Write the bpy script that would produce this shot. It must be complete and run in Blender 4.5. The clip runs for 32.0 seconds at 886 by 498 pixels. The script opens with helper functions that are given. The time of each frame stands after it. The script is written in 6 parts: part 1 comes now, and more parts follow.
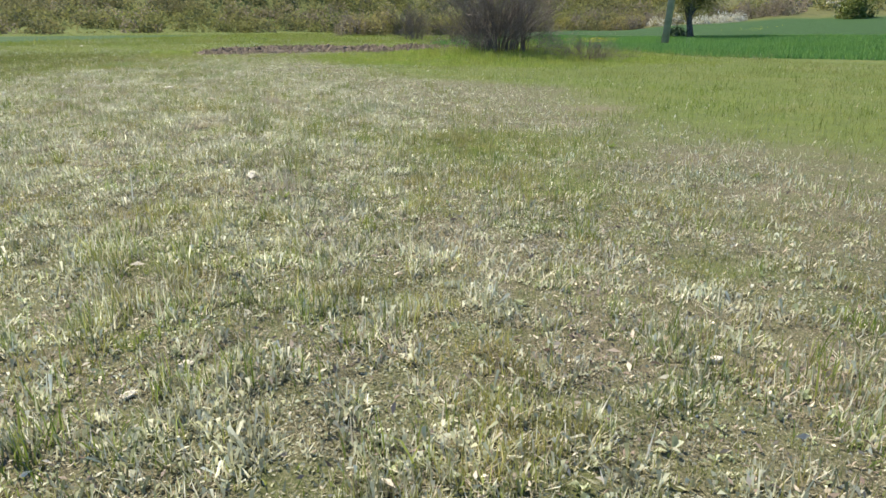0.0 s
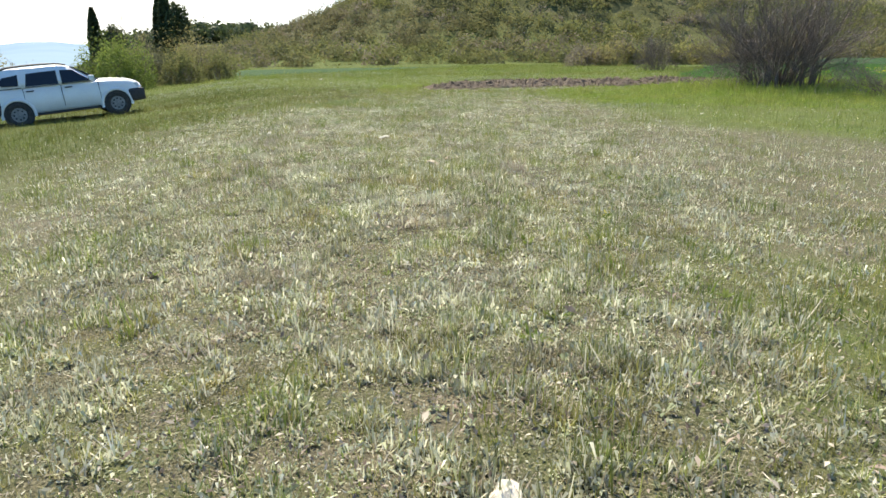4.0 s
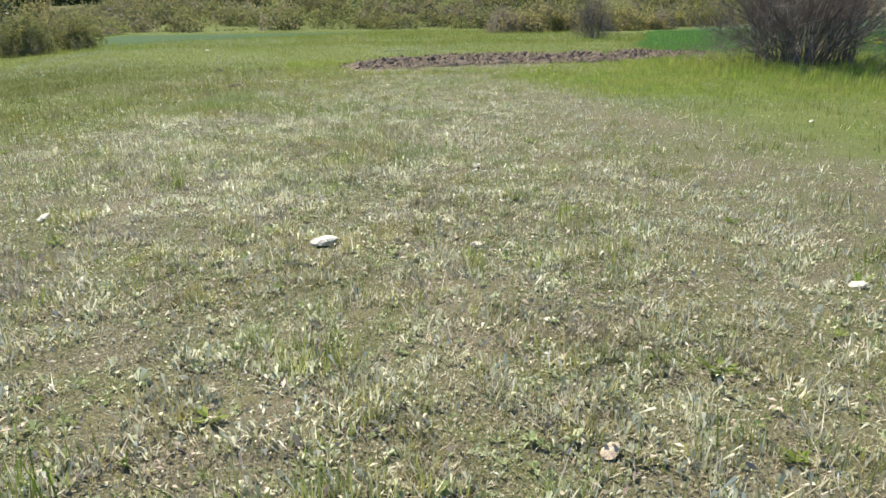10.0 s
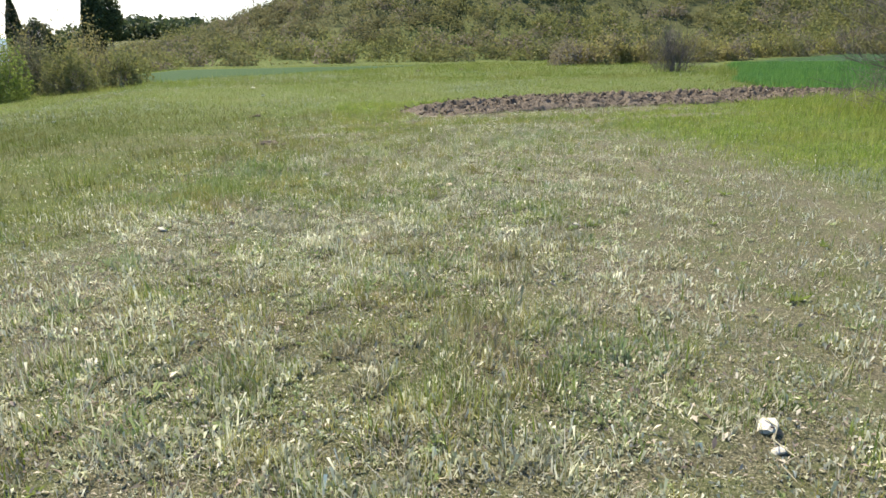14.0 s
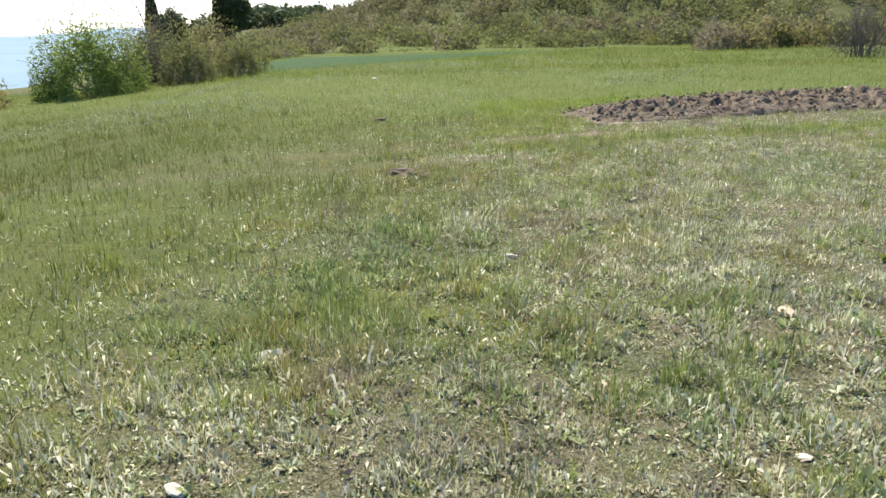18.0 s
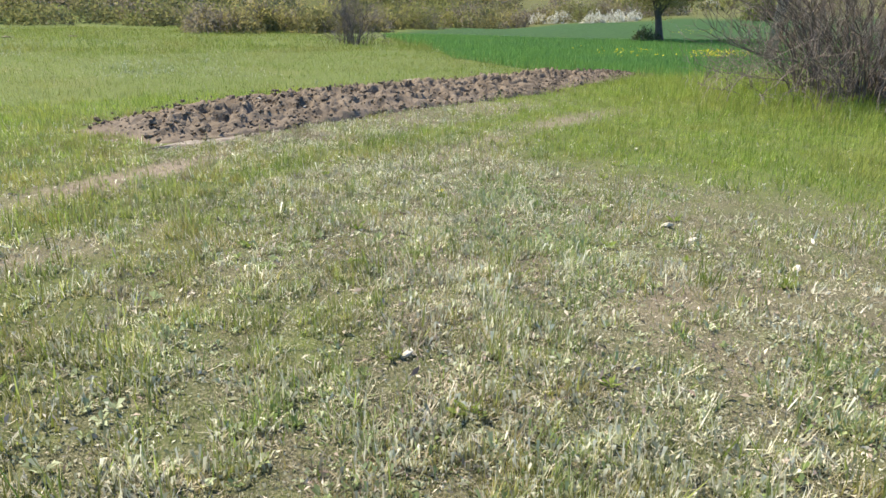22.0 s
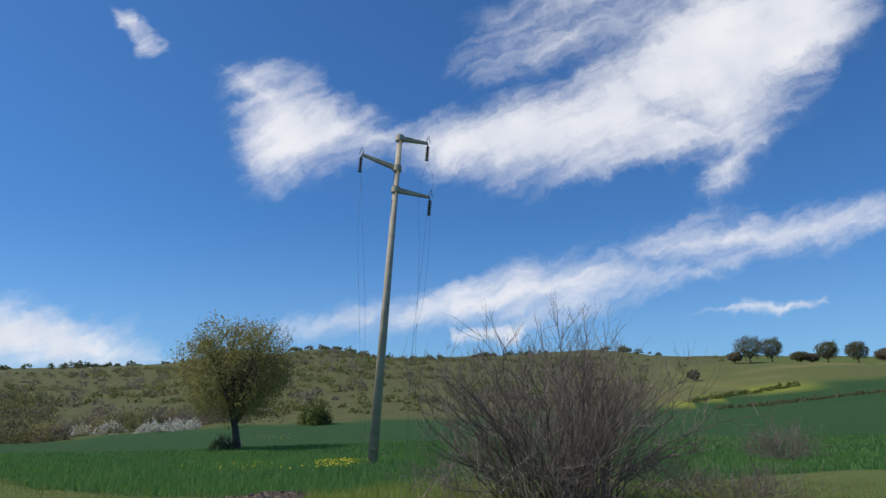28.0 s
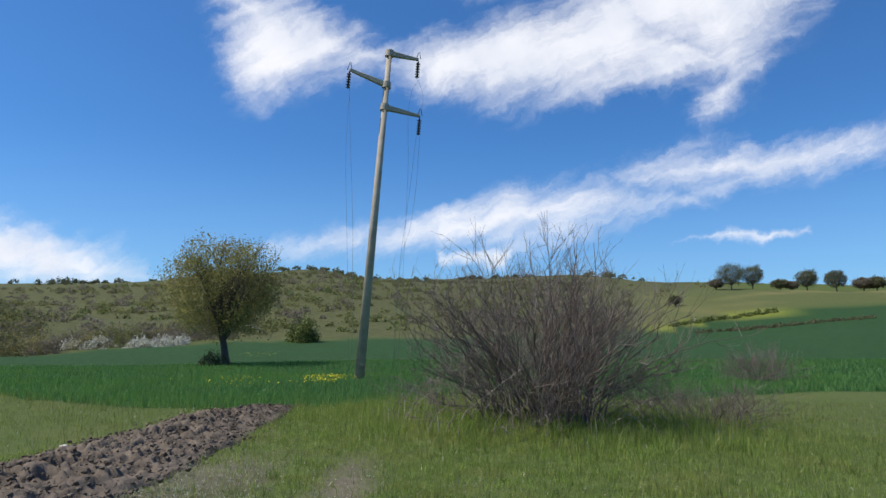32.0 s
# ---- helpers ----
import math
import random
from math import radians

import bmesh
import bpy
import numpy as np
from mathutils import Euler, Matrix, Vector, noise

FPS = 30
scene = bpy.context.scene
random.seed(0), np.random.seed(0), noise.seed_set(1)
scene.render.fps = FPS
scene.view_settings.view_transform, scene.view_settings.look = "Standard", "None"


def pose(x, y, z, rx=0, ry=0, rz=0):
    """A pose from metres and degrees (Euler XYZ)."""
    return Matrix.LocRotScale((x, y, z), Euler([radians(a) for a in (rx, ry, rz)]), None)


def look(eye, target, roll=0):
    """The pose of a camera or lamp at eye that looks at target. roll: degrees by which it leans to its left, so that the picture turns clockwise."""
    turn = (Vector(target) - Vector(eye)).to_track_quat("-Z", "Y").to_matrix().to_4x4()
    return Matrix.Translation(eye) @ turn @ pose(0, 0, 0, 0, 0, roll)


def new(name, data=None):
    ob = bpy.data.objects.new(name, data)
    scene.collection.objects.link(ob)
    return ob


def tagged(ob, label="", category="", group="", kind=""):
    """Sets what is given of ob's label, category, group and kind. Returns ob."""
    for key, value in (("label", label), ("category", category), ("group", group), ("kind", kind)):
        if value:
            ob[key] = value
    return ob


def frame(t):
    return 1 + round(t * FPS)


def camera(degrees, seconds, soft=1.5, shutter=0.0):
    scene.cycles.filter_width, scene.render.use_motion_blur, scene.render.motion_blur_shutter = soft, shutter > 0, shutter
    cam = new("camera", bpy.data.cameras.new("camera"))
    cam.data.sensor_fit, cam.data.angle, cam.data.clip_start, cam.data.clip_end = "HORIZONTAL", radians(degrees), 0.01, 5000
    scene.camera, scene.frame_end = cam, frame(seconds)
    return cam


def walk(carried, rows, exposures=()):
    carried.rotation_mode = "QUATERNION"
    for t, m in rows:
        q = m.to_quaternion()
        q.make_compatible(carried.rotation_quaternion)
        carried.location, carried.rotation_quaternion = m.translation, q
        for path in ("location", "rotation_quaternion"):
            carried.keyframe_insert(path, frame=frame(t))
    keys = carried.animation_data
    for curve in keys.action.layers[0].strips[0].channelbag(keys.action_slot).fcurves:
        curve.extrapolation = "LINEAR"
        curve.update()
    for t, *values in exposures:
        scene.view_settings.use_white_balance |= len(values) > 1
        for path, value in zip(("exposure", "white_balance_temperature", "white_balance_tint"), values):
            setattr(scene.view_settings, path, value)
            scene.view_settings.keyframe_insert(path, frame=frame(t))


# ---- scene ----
cam = camera(66.1, 32.0)
PATH = [
    (0, (0.109, 0.037, 1.231), (0.775, 1.816, 0.604), -0.1),
    (0.5, (0.135, 0.51, 1.219), (0.793, 2.295, 0.602), 1.3),
    (1, (0.274, 1.027, 1.207), (1.072, 2.755, 0.591), 1.7),
    (1.5, (0.375, 1.531, 1.261), (1.179, 3.276, 0.709), 0.9),
    (2, (0.396, 2.057, 1.296), (1.161, 3.837, 0.8), 0.4),
    (2.5, (0.456, 2.564, 1.279), (1.02, 4.407, 0.746), -1.8),
    (3, (0.43, 3.105, 1.265), (0.788, 5.001, 0.74), -2.6),
    (3.5, (0.388, 3.621, 1.26), (0.613, 5.536, 0.73), -1.9),
    (5.5, (0.216, 5.63, 1.347), (-0.022, 7.517, 0.73), 1.0),
    (6, (0.312, 6.239, 1.365), (0.436, 8.136, 0.745), 2.5),
    (6.5, (0.388, 6.851, 1.383), (0.539, 8.746, 0.762), 2.0),
    (7, (0.304, 7.482, 1.411), (0.398, 9.375, 0.773), 1.2),
    (7.5, (0.235, 8.054, 1.403), (0.049, 9.951, 0.8), -0.3),
    (8, (0.1, 8.679, 1.385), (-0.275, 10.55, 0.787), -0.1),
    (8.5, (0.07, 9.21, 1.419), (0.034, 11.092, 0.744), 2.6),
    (9, (0.01, 9.804, 1.445), (0.002, 11.704, 0.821), 0.4),
    (9.5, (-0.089, 10.335, 1.426), (0.124, 12.214, 0.775), 0.9),
    (10, (-0.124, 10.958, 1.394), (0.214, 12.822, 0.753), -0.6),
    (10.5, (-0.167, 11.531, 1.37), (0.139, 13.398, 0.721), -1.8),
    (11, (-0.112, 12.085, 1.389), (0.443, 13.87, 0.68), -0.4),
    (11.5, (-0.038, 12.613, 1.429), (0.477, 14.408, 0.713), -1.2),
    (12, (-0.081, 13.146, 1.457), (0.336, 14.989, 0.8), -1.3),
    (12.5, (-0.061, 13.603, 1.432), (0.392, 15.44, 0.783), -0.6),
    (13, (-0.07, 14.144, 1.45), (0.212, 16.042, 0.887), -1.2),
    (13.5, (-0.119, 14.621, 1.481), (0.156, 16.517, 0.905), -0.6),
    (14, (-0.135, 15.196, 1.465), (0.065, 17.106, 0.907), -1.0),
    (14.5, (-0.238, 15.662, 1.442), (-0.076, 17.581, 0.901), -0.7),
    (16.5, (-0.641, 17.704, 1.452), (-0.263, 19.591, 0.91), 0.2),
    (17, (-0.772, 18.239, 1.439), (-0.6, 20.152, 0.881), -0.1),
    (17.5, (-0.872, 18.691, 1.48), (-0.781, 20.589, 0.856), 0.0),
    (18, (-0.902, 19.239, 1.469), (-1.019, 21.147, 0.88), -1.6),
    (18.5, (-0.931, 19.701, 1.418), (-1.041, 21.601, 0.804), -1.6),
    (19, (-0.897, 20.211, 1.422), (-0.668, 22.083, 0.758), 1.0),
    (19.5, (-0.896, 20.701, 1.411), (-0.598, 22.593, 0.837), 0.7),
    (20, (-0.888, 21.204, 1.435), (-0.196, 22.972, 0.807), 2.3),
    (20.5, (-0.84, 21.73, 1.417), (0.173, 23.345, 0.812), 3.0),
    (21, (-0.98, 22.264, 1.403), (0.091, 23.846, 0.808), 2.5),
    (21.5, (-1.044, 22.699, 1.392), (0.042, 24.254, 0.758), 1.8),
    (22, (-1.047, 23.226, 1.415), (0.116, 24.721, 0.774), 1.0),
    (22.5, (-1.075, 23.695, 1.427), (0.194, 25.111, 0.807), 1.0),
    (23, (-1.038, 24.27, 1.375), (0.305, 25.618, 0.759), 0.7),
    (23.5, (-1.086, 24.784, 1.381), (0.198, 26.184, 0.755), -0.9),
    (24, (-1.057, 25.261, 1.401), (0.389, 26.477, 0.744), 0.2),
    (24.5, (-0.996, 25.785, 1.427), (0.493, 26.954, 0.783), -1.7),
    (25, (-1.003, 26.21, 1.456), (0.586, 27.238, 0.811), -1.9),
    (25.5, (-1.02, 26.575, 1.421), (0.622, 27.492, 0.743), -2.1),
    (26, (-1.064, 26.849, 1.547), (0.687, 27.707, 1.103), -1.7),
    (26.5, (-1.154, 26.965, 1.679), (0.687, 27.745, 1.68), -1.8),
    (28.5, (-1.237, 27.038, 1.692), (0.623, 27.557, 2.214), -0.3),
    (29, (-1.241, 27.056, 1.705), (0.619, 27.574, 2.226), 0.8),
    (29.5, (-1.235, 27.078, 1.701), (0.624, 27.589, 2.235), 1.3),
    (30, (-1.234, 27.113, 1.675), (0.624, 27.628, 2.204), 1.6),
    (30.5, (-1.229, 27.13, 1.654), (0.638, 27.664, 2.131), 1.8),
    (31, (-1.194, 27.128, 1.648), (0.696, 27.669, 2.013), 1.6),
    (31.5, (-1.122, 27.16, 1.642), (0.785, 27.672, 1.959), 1.1),
    (32, (-0.99, 27.133, 1.62), (0.923, 27.646, 1.897), 0.0),
]
# ---- light ----
EXPOSURES = [(0, 0.86, 7600, 8), (7.5, 0.88, 7600, 8), (8.5, 0.83, 7600, 8), (11, 0.98, 7550, 9), (13.5, 0.87, 7550, 8), (17, 0.88, 7550, 8), (18.2, 0.93, 7500, 8), (19, 1.08, 7450, 9), (20.5, 1.1, 7450, 10), (23, 1.07, 7500, 9), (24.5, 1.1, 7400, 11), (25.5, 1.1, 7350, 12), (26.0, 1.04, 7350, 12), (26.5, 0.97, 6950, 10), (27.4, 0.2, 6600, 10), (28.5, -0.45, 6400, 10), (30.5, -0.45, 6400, 10), (32, -0.1, 6450, 10)]
walk(cam, [(t, look(eye, target, roll)) for t, eye, target, roll in PATH], EXPOSURES)

SUN_AZ, SUN_EL = -22.0, 55.0          # degrees; azimuth from +y towards +x
sun = new("sun", bpy.data.lights.new("sun", "SUN"))
sun.data.energy, sun.data.angle, sun.data.color = 5.0, radians(0.53), (1.0, 0.945, 0.84)
_d = Vector((math.sin(radians(SUN_AZ)) * math.cos(radians(SUN_EL)), math.cos(radians(SUN_AZ)) * math.cos(radians(SUN_EL)), math.sin(radians(SUN_EL))))
sun.matrix_world = look((0, 0, 60), Vector((0, 0, 60)) - _d)


class Nodes:
    """Small builder for node trees."""
    def __init__(self, tree):
        self.t = tree
        tree.nodes.clear()

    def add(self, kind, props=None, **ins):
        n = self.t.nodes.new(kind)
        for k, v in (props or {}).items():
            if k == "operation": n.operation = v
            elif k == "data_type": n.data_type = v
            elif k == "blend_type": n.blend_type = v
            elif k == "sky_type": n.sky_type = v
            elif k == "attribute_name": n.attribute_name = v
            elif k == "noise_dimensions": n.noise_dimensions = v
            elif k == "feature": n.feature = v
            elif k == "interpolation_type": n.interpolation_type = v
        for k, v in ins.items():
            self.put(n.inputs[int(k[1:])] if k[0] == "i" and k[1:].isdigit() else n.inputs[k.replace("_", " ")], v)
        return n

    def put(self, socket, v):
        if isinstance(v, bpy.types.NodeSocket):
            self.t.links.new(v, socket)
        elif isinstance(v, bpy.types.Node):
            self.t.links.new(v.outputs[0], socket)
        elif isinstance(v, tuple) and len(v) == 3 and socket.type == "RGBA":
            socket.default_value = (*v, 1)
        else:
            socket.default_value = v

    def math(self, op, a, b=0.0, c=0.0):
        return self.add("ShaderNodeMath", {"operation": op}, i0=a, i1=b, i2=c).outputs[0]

    def noise(self, vec, scale, detail=4.0, rough=0.55, distort=0.0):
        return self.add("ShaderNodeTexNoise", Vector=vec, Scale=scale, Detail=detail, Roughness=rough, Distortion=distort).outputs[0]

    def mix(self, f, a, b, blend="MIX"):
        n = self.add("ShaderNodeMix", {"data_type": "RGBA", "blend_type": blend})
        self.put(n.inputs[0], f), self.put(n.inputs[6], a), self.put(n.inputs[7], b)
        return n.outputs[2]

    def ramp(self, f, stops):
        n = self.t.nodes.new("ShaderNodeValToRGB")
        self.put(n.inputs[0], f)
        while len(n.color_ramp.elements) < len(stops):
            n.color_ramp.elements.new(0.5)
        for e, (p, c) in zip(n.color_ramp.elements, stops):
            e.position, e.color = p, (*c, 1) if isinstance(c, tuple) else (c, c, c, 1)
        return n.outputs[0]

    def span(self, f, a, b):
        n = self.add("ShaderNodeMapRange", {"interpolation_type": "SMOOTHSTEP"}, Value=f)
        n.inputs[1].default_value, n.inputs[2].default_value = a, b
        return n.outputs[0]


def make_world():
    """Clear spring sky with long wind-drawn clouds, in a plane tangent to the sky near azimuth 83, elevation 14."""
    w = bpy.data.worlds.new("sky")
    scene.world = w
    w.use_nodes = True
    N = Nodes(w.node_tree)
    sky = N.add("ShaderNodeTexSky", {"sky_type": "NISHITA"})
    sky.sun_disc = False
    sky.sun_elevation, sky.sun_rotation = radians(SUN_EL), radians(SUN_AZ)
    sky.altitude, sky.air_density, sky.dust_density, sky.ozone_density = 300, 1.0, 0.6, 1.6
    d = N.add("ShaderNodeTexCoord").outputs[0]
    az, el = radians(75.0), radians(12.0)
    f = (math.sin(az) * math.cos(el), math.cos(az) * math.cos(el), math.sin(el))
    r = (math.cos(az), -math.sin(az), 0.0)
    u = tuple(Vector(r).cross(Vector(f)))
    dot = lambda v: N.add("ShaderNodeVectorMath", {"operation": "DOT_PRODUCT"}, i0=d, i1=v).outputs[1]
    depth = N.math("MAXIMUM", dot(f), 0.05)
    X, Y = N.math("DIVIDE", dot(r), depth), N.math("DIVIDE", dot(u), depth)
    P = N.add("ShaderNodeCombineXYZ", X=X, Y=Y).outputs[0]
    nz = lambda scale: N.add("ShaderNodeTexNoise", Vector=P, Scale=scale, Detail=6.0, Roughness=0.62).outputs[1]
    wob = N.add("ShaderNodeVectorMath", {"operation": "MULTIPLY_ADD"}, i0=nz(5.0), i1=(0.09, 0.07, 0), i2=P).outputs[0]
    wob = N.add("ShaderNodeVectorMath", {"operation": "MULTIPLY_ADD"}, i0=nz(19.0), i1=(0.05, 0.04, 0), i2=wob).outputs[0]
    wob = N.add("ShaderNodeVectorMath", {"operation": "SUBTRACT"}, i0=wob, i1=(0.07, 0.055, 0)).outputs[0]
    sep = N.add("ShaderNodeSeparateXYZ", i0=wob)
    wx, wy = sep.outputs[0], sep.outputs[1]
    total = None
    for dens, corners in CLOUDS:
        inside = None
        n = len(corners)
        thick = 0.018 if corners in (STREAK[1], BAR_LOW[1], FLECK[1]) else 0.08
        for (ax, ay), (bx, by) in ((corners[k], corners[(k + 1) % n]) for k in range(n)):
            ln = math.hypot(bx - ax, by - ay)
            nx, ny = (by - ay) / ln, -(bx - ax) / ln
            e = N.math("SUBTRACT", N.add("ShaderNodeVectorMath", {"operation": "DOT_PRODUCT"}, i0=wob, i1=(nx, ny, 0.0)).outputs[1], nx * ax + ny * ay)
            inside = e if inside is None else N.math("MINIMUM", inside, e)
        m = N.math("MULTIPLY", N.span(inside, -0.65 * thick, 1.0 * thick), dens)
        total = m if total is None else N.math("MAXIMUM", total, m)
    fine = N.noise(wob, 15.0, 8.0, 0.66, 0.3)
    ca, sa = math.cos(radians(24)), math.sin(radians(24))
    sx = N.math("ADD", N.math("MULTIPLY", wx, ca), N.math("MULTIPLY", wy, sa))
    sy = N.math("SUBTRACT", N.math("MULTIPLY", wy, ca), N.math("MULTIPLY", wx, sa))
    streak = N.add("ShaderNodeCombineXYZ", X=N.math("MULTIPLY", sx, 3.0), Y=N.math("MULTIPLY", sy, 17.0)).outputs[0]
    soft = N.noise(streak, 1.0, 8.0, 0.64)
    body = N.math("ADD", N.math("MULTIPLY", total, 1.14), N.math("ADD", N.math("MULTIPLY", N.math("SUBTRACT", soft, 0.5), 1.5), N.math("MULTIPLY", N.math("SUBTRACT", fine, 0.5), 0.6)))
    cover = N.math("MULTIPLY", N.math("MULTIPLY", N.span(body, 0.12, 1.12), N.span(total, 0.0, 0.3)), 0.95)
    tone = N.ramp(N.noise(P, 9.0, 4.0, 0.5), [(0.3, (0.76, 0.80, 0.87)), (0.65, (0.98, 0.98, 0.98))])
    cloud = N.mix(1.0, tone, (CLOUD_GAIN, CLOUD_GAIN, CLOUD_GAIN * 1.03), "MULTIPLY")
    # haze towards the valley horizon
    zc = N.add("ShaderNodeSeparateXYZ", i0=d).outputs[2]
    haze = N.math("MULTIPLY", N.span(zc, 0.30, 0.0), 0.28)
    tint = N.mix(1.0, sky.outputs[0], SKY_TINT, "MULTIPLY")
    base = N.mix(haze, tint, (5.2, 7.7, 10.6))
    col = N.mix(cover, base, cloud)
    # thin bright cloud veil low over the valley to the north-west
    dn = N.add("ShaderNodeVectorMath", {"operation": "DOT_PRODUCT"}, i0=d, i1=(math.sin(radians(-12)), math.cos(radians(-12)), 0.1)).outputs[1]
    veil = N.math("MULTIPLY", N.span(dn, 0.72, 0.96), N.ramp(N.noise(d, 3.0, 5.0, 0.6), [(0.35, 0.45), (0.6, 0.95)]))
    col = N.mix(veil, col, (CLOUD_GAIN * 0.95, CLOUD_GAIN * 0.97, CLOUD_GAIN))
    bg = N.add("ShaderNodeBackground", Color=col, Strength=SKY_STRENGTH)
    N.put(N.add("ShaderNodeOutputWorld").inputs[0], bg)


SKY_STRENGTH, CLOUD_GAIN, SKY_TINT = 0.10, 11.2, (0.465, 0.94, 1.45)
# clouds: density and the corners of each, clockwise, in the tangent plane
KITE = (1.0, [(-0.33, 0.307), (-0.231, 0.306), (-0.052, 0.199), (-0.131, 0.179), (-0.256, 0.144), (-0.307, 0.157)])
FAN = (1.0, [(-0.098, 0.195), (0.052, 0.264), (0.245, 0.323), (0.449, 0.206), (0.44, 0.167), (0.278, 0.153), (0.145, 0.122), (-0.03, 0.152)])
FAN_TOP = (0.95, [(0.212, 0.31), (0.364, 0.44), (0.634, 0.494), (0.61, 0.357), (0.504, 0.245), (0.428, 0.177), (0.253, 0.213)])
FAN_WISP = (0.46, [(-0.024, 0.306), (0.051, 0.395), (0.169, 0.491), (0.60, 0.555), (0.52, 0.40), (0.30, 0.295), (0.05, 0.258)])
SPIKE = (0.8, [(0.357, 0.172), (0.449, 0.185), (0.376, 0.111)])
BAR = (1.0, [(-0.259, -0.062), (-0.119, -0.034), (0.137, 0.018), (0.27, 0.033), (0.356, -0.007), (0.105, -0.071), (-0.077, -0.075)])
BAR_END = (0.95, [(0.245, 0.04), (0.319, 0.074), (0.477, 0.09), (0.64, 0.109), (0.799, 0.129), (0.798, 0.099), (0.639, 0.067), (0.393, -0.01), (0.27, 0.005)])
BAR_LOW = (0.7, [(-0.019, -0.068), (0.113, -0.069), (0.093, -0.101), (-0.002, -0.097)])
BANK = (1.0, [(-0.82, 0.03), (-0.60, 0.015), (-0.48, -0.065), (-0.38, -0.088), (-0.424, -0.119), (-0.747, -0.14)])
STREAK = (0.9, [(0.36, -0.065), (0.417, -0.044), (0.54, -0.031), (0.548, -0.043), (0.442, -0.062)])
FLECK = (0.52, [(-0.515, 0.432), (-0.472, 0.421), (-0.402, 0.358), (-0.399, 0.334), (-0.455, 0.335), (-0.491, 0.388)])
CLOUDS = [KITE, FAN, FAN_TOP, FAN_WISP, SPIKE, BAR, BAR_END, BAR_LOW, BANK, STREAK, FLECK]
make_world()

# ---- plan helpers ----
rng = np.random.default_rng(7)


def hash2(i, j, seed):
    v = np.sin(i * 127.1 + j * 311.7 + seed * 74.7) * 43758.5453
    return v - np.floor(v)


def vnoise(x, y, seed=0):
    """Smooth value noise in 0..1."""
    x, y = np.asarray(x, float), np.asarray(y, float)
    i, j = np.floor(x), np.floor(y)
    u, v = x - i, y - j
    u, v = u * u * (3 - 2 * u), v * v * (3 - 2 * v)
    a, b = hash2(i, j, seed), hash2(i + 1, j, seed)
    c, d = hash2(i, j + 1, seed), hash2(i + 1, j + 1, seed)
    return (a * (1 - u) + b * u) * (1 - v) + (c * (1 - u) + d * u) * v


def fbm(x, y, seed=0, octaves=4):
    s, w, n = 0.0, 0.5, 0.0
    for k in range(octaves):
        s, n = s + w * vnoise(np.asarray(x) * 2 ** k, np.asarray(y) * 2 ** k, seed + k), n + w
        w *= 0.5
    return s / n


def smooth(v, a, b):
    t = np.clip((np.asarray(v, float) - a) / (b - a), 0, 1)
    return t * t * (3 - 2 * t)


# Heights round the middle of the meadow's far end: rows by azimuth, columns by distance.
CX, CY = 0.0, 27.0
RADII = np.array([0, 45, 65, 100, 160, 260, 420, 4000.0])
AZS = np.array([-180, -60, -35, -18, -6, 27, 36, 43, 50, 59, 64, 70, 85, 95, 108, 140, 180.0])
HEIGHTS = np.array([
    [0, 0, 1, 2, 4, 6], [0, -1.6, -6, -14, -25, -40], [0, -1.2, -5, -12, -20, -35], [0, 0, 0, 1, 7, 15],
    [0, 0, 0.3, 2, 4, 8], [0, 0, 0.5, 5, 12, 23], [0, -0.1, 0.5, 5, 14, 29], [-0.1, -0.1, 0.3, 5, 15, 35],
    [-0.2, -0.2, 1.4, 6, 18, 36], [-0.25, 0, 2.3, 8, 25, 44], [-0.25, 0.1, 2.4, 8.2, 25, 48], [-0.2, 0.2, 2.5, 8.5, 24, 41], [0, 0.5, 3, 9, 22, 43.5],
    [0, 0.6, 3, 11, 22.5, 37], [0, 0.8, 4, 11.5, 19.8, 29], [0, 0.5, 2, 5, 8, 12], [0, 0, 1, 2, 4, 6]])
TABLE = np.concatenate([np.zeros((len(AZS), 1)), HEIGHTS, HEIGHTS[:, -1:]], 1)
HILL = (26.0, 176.0)


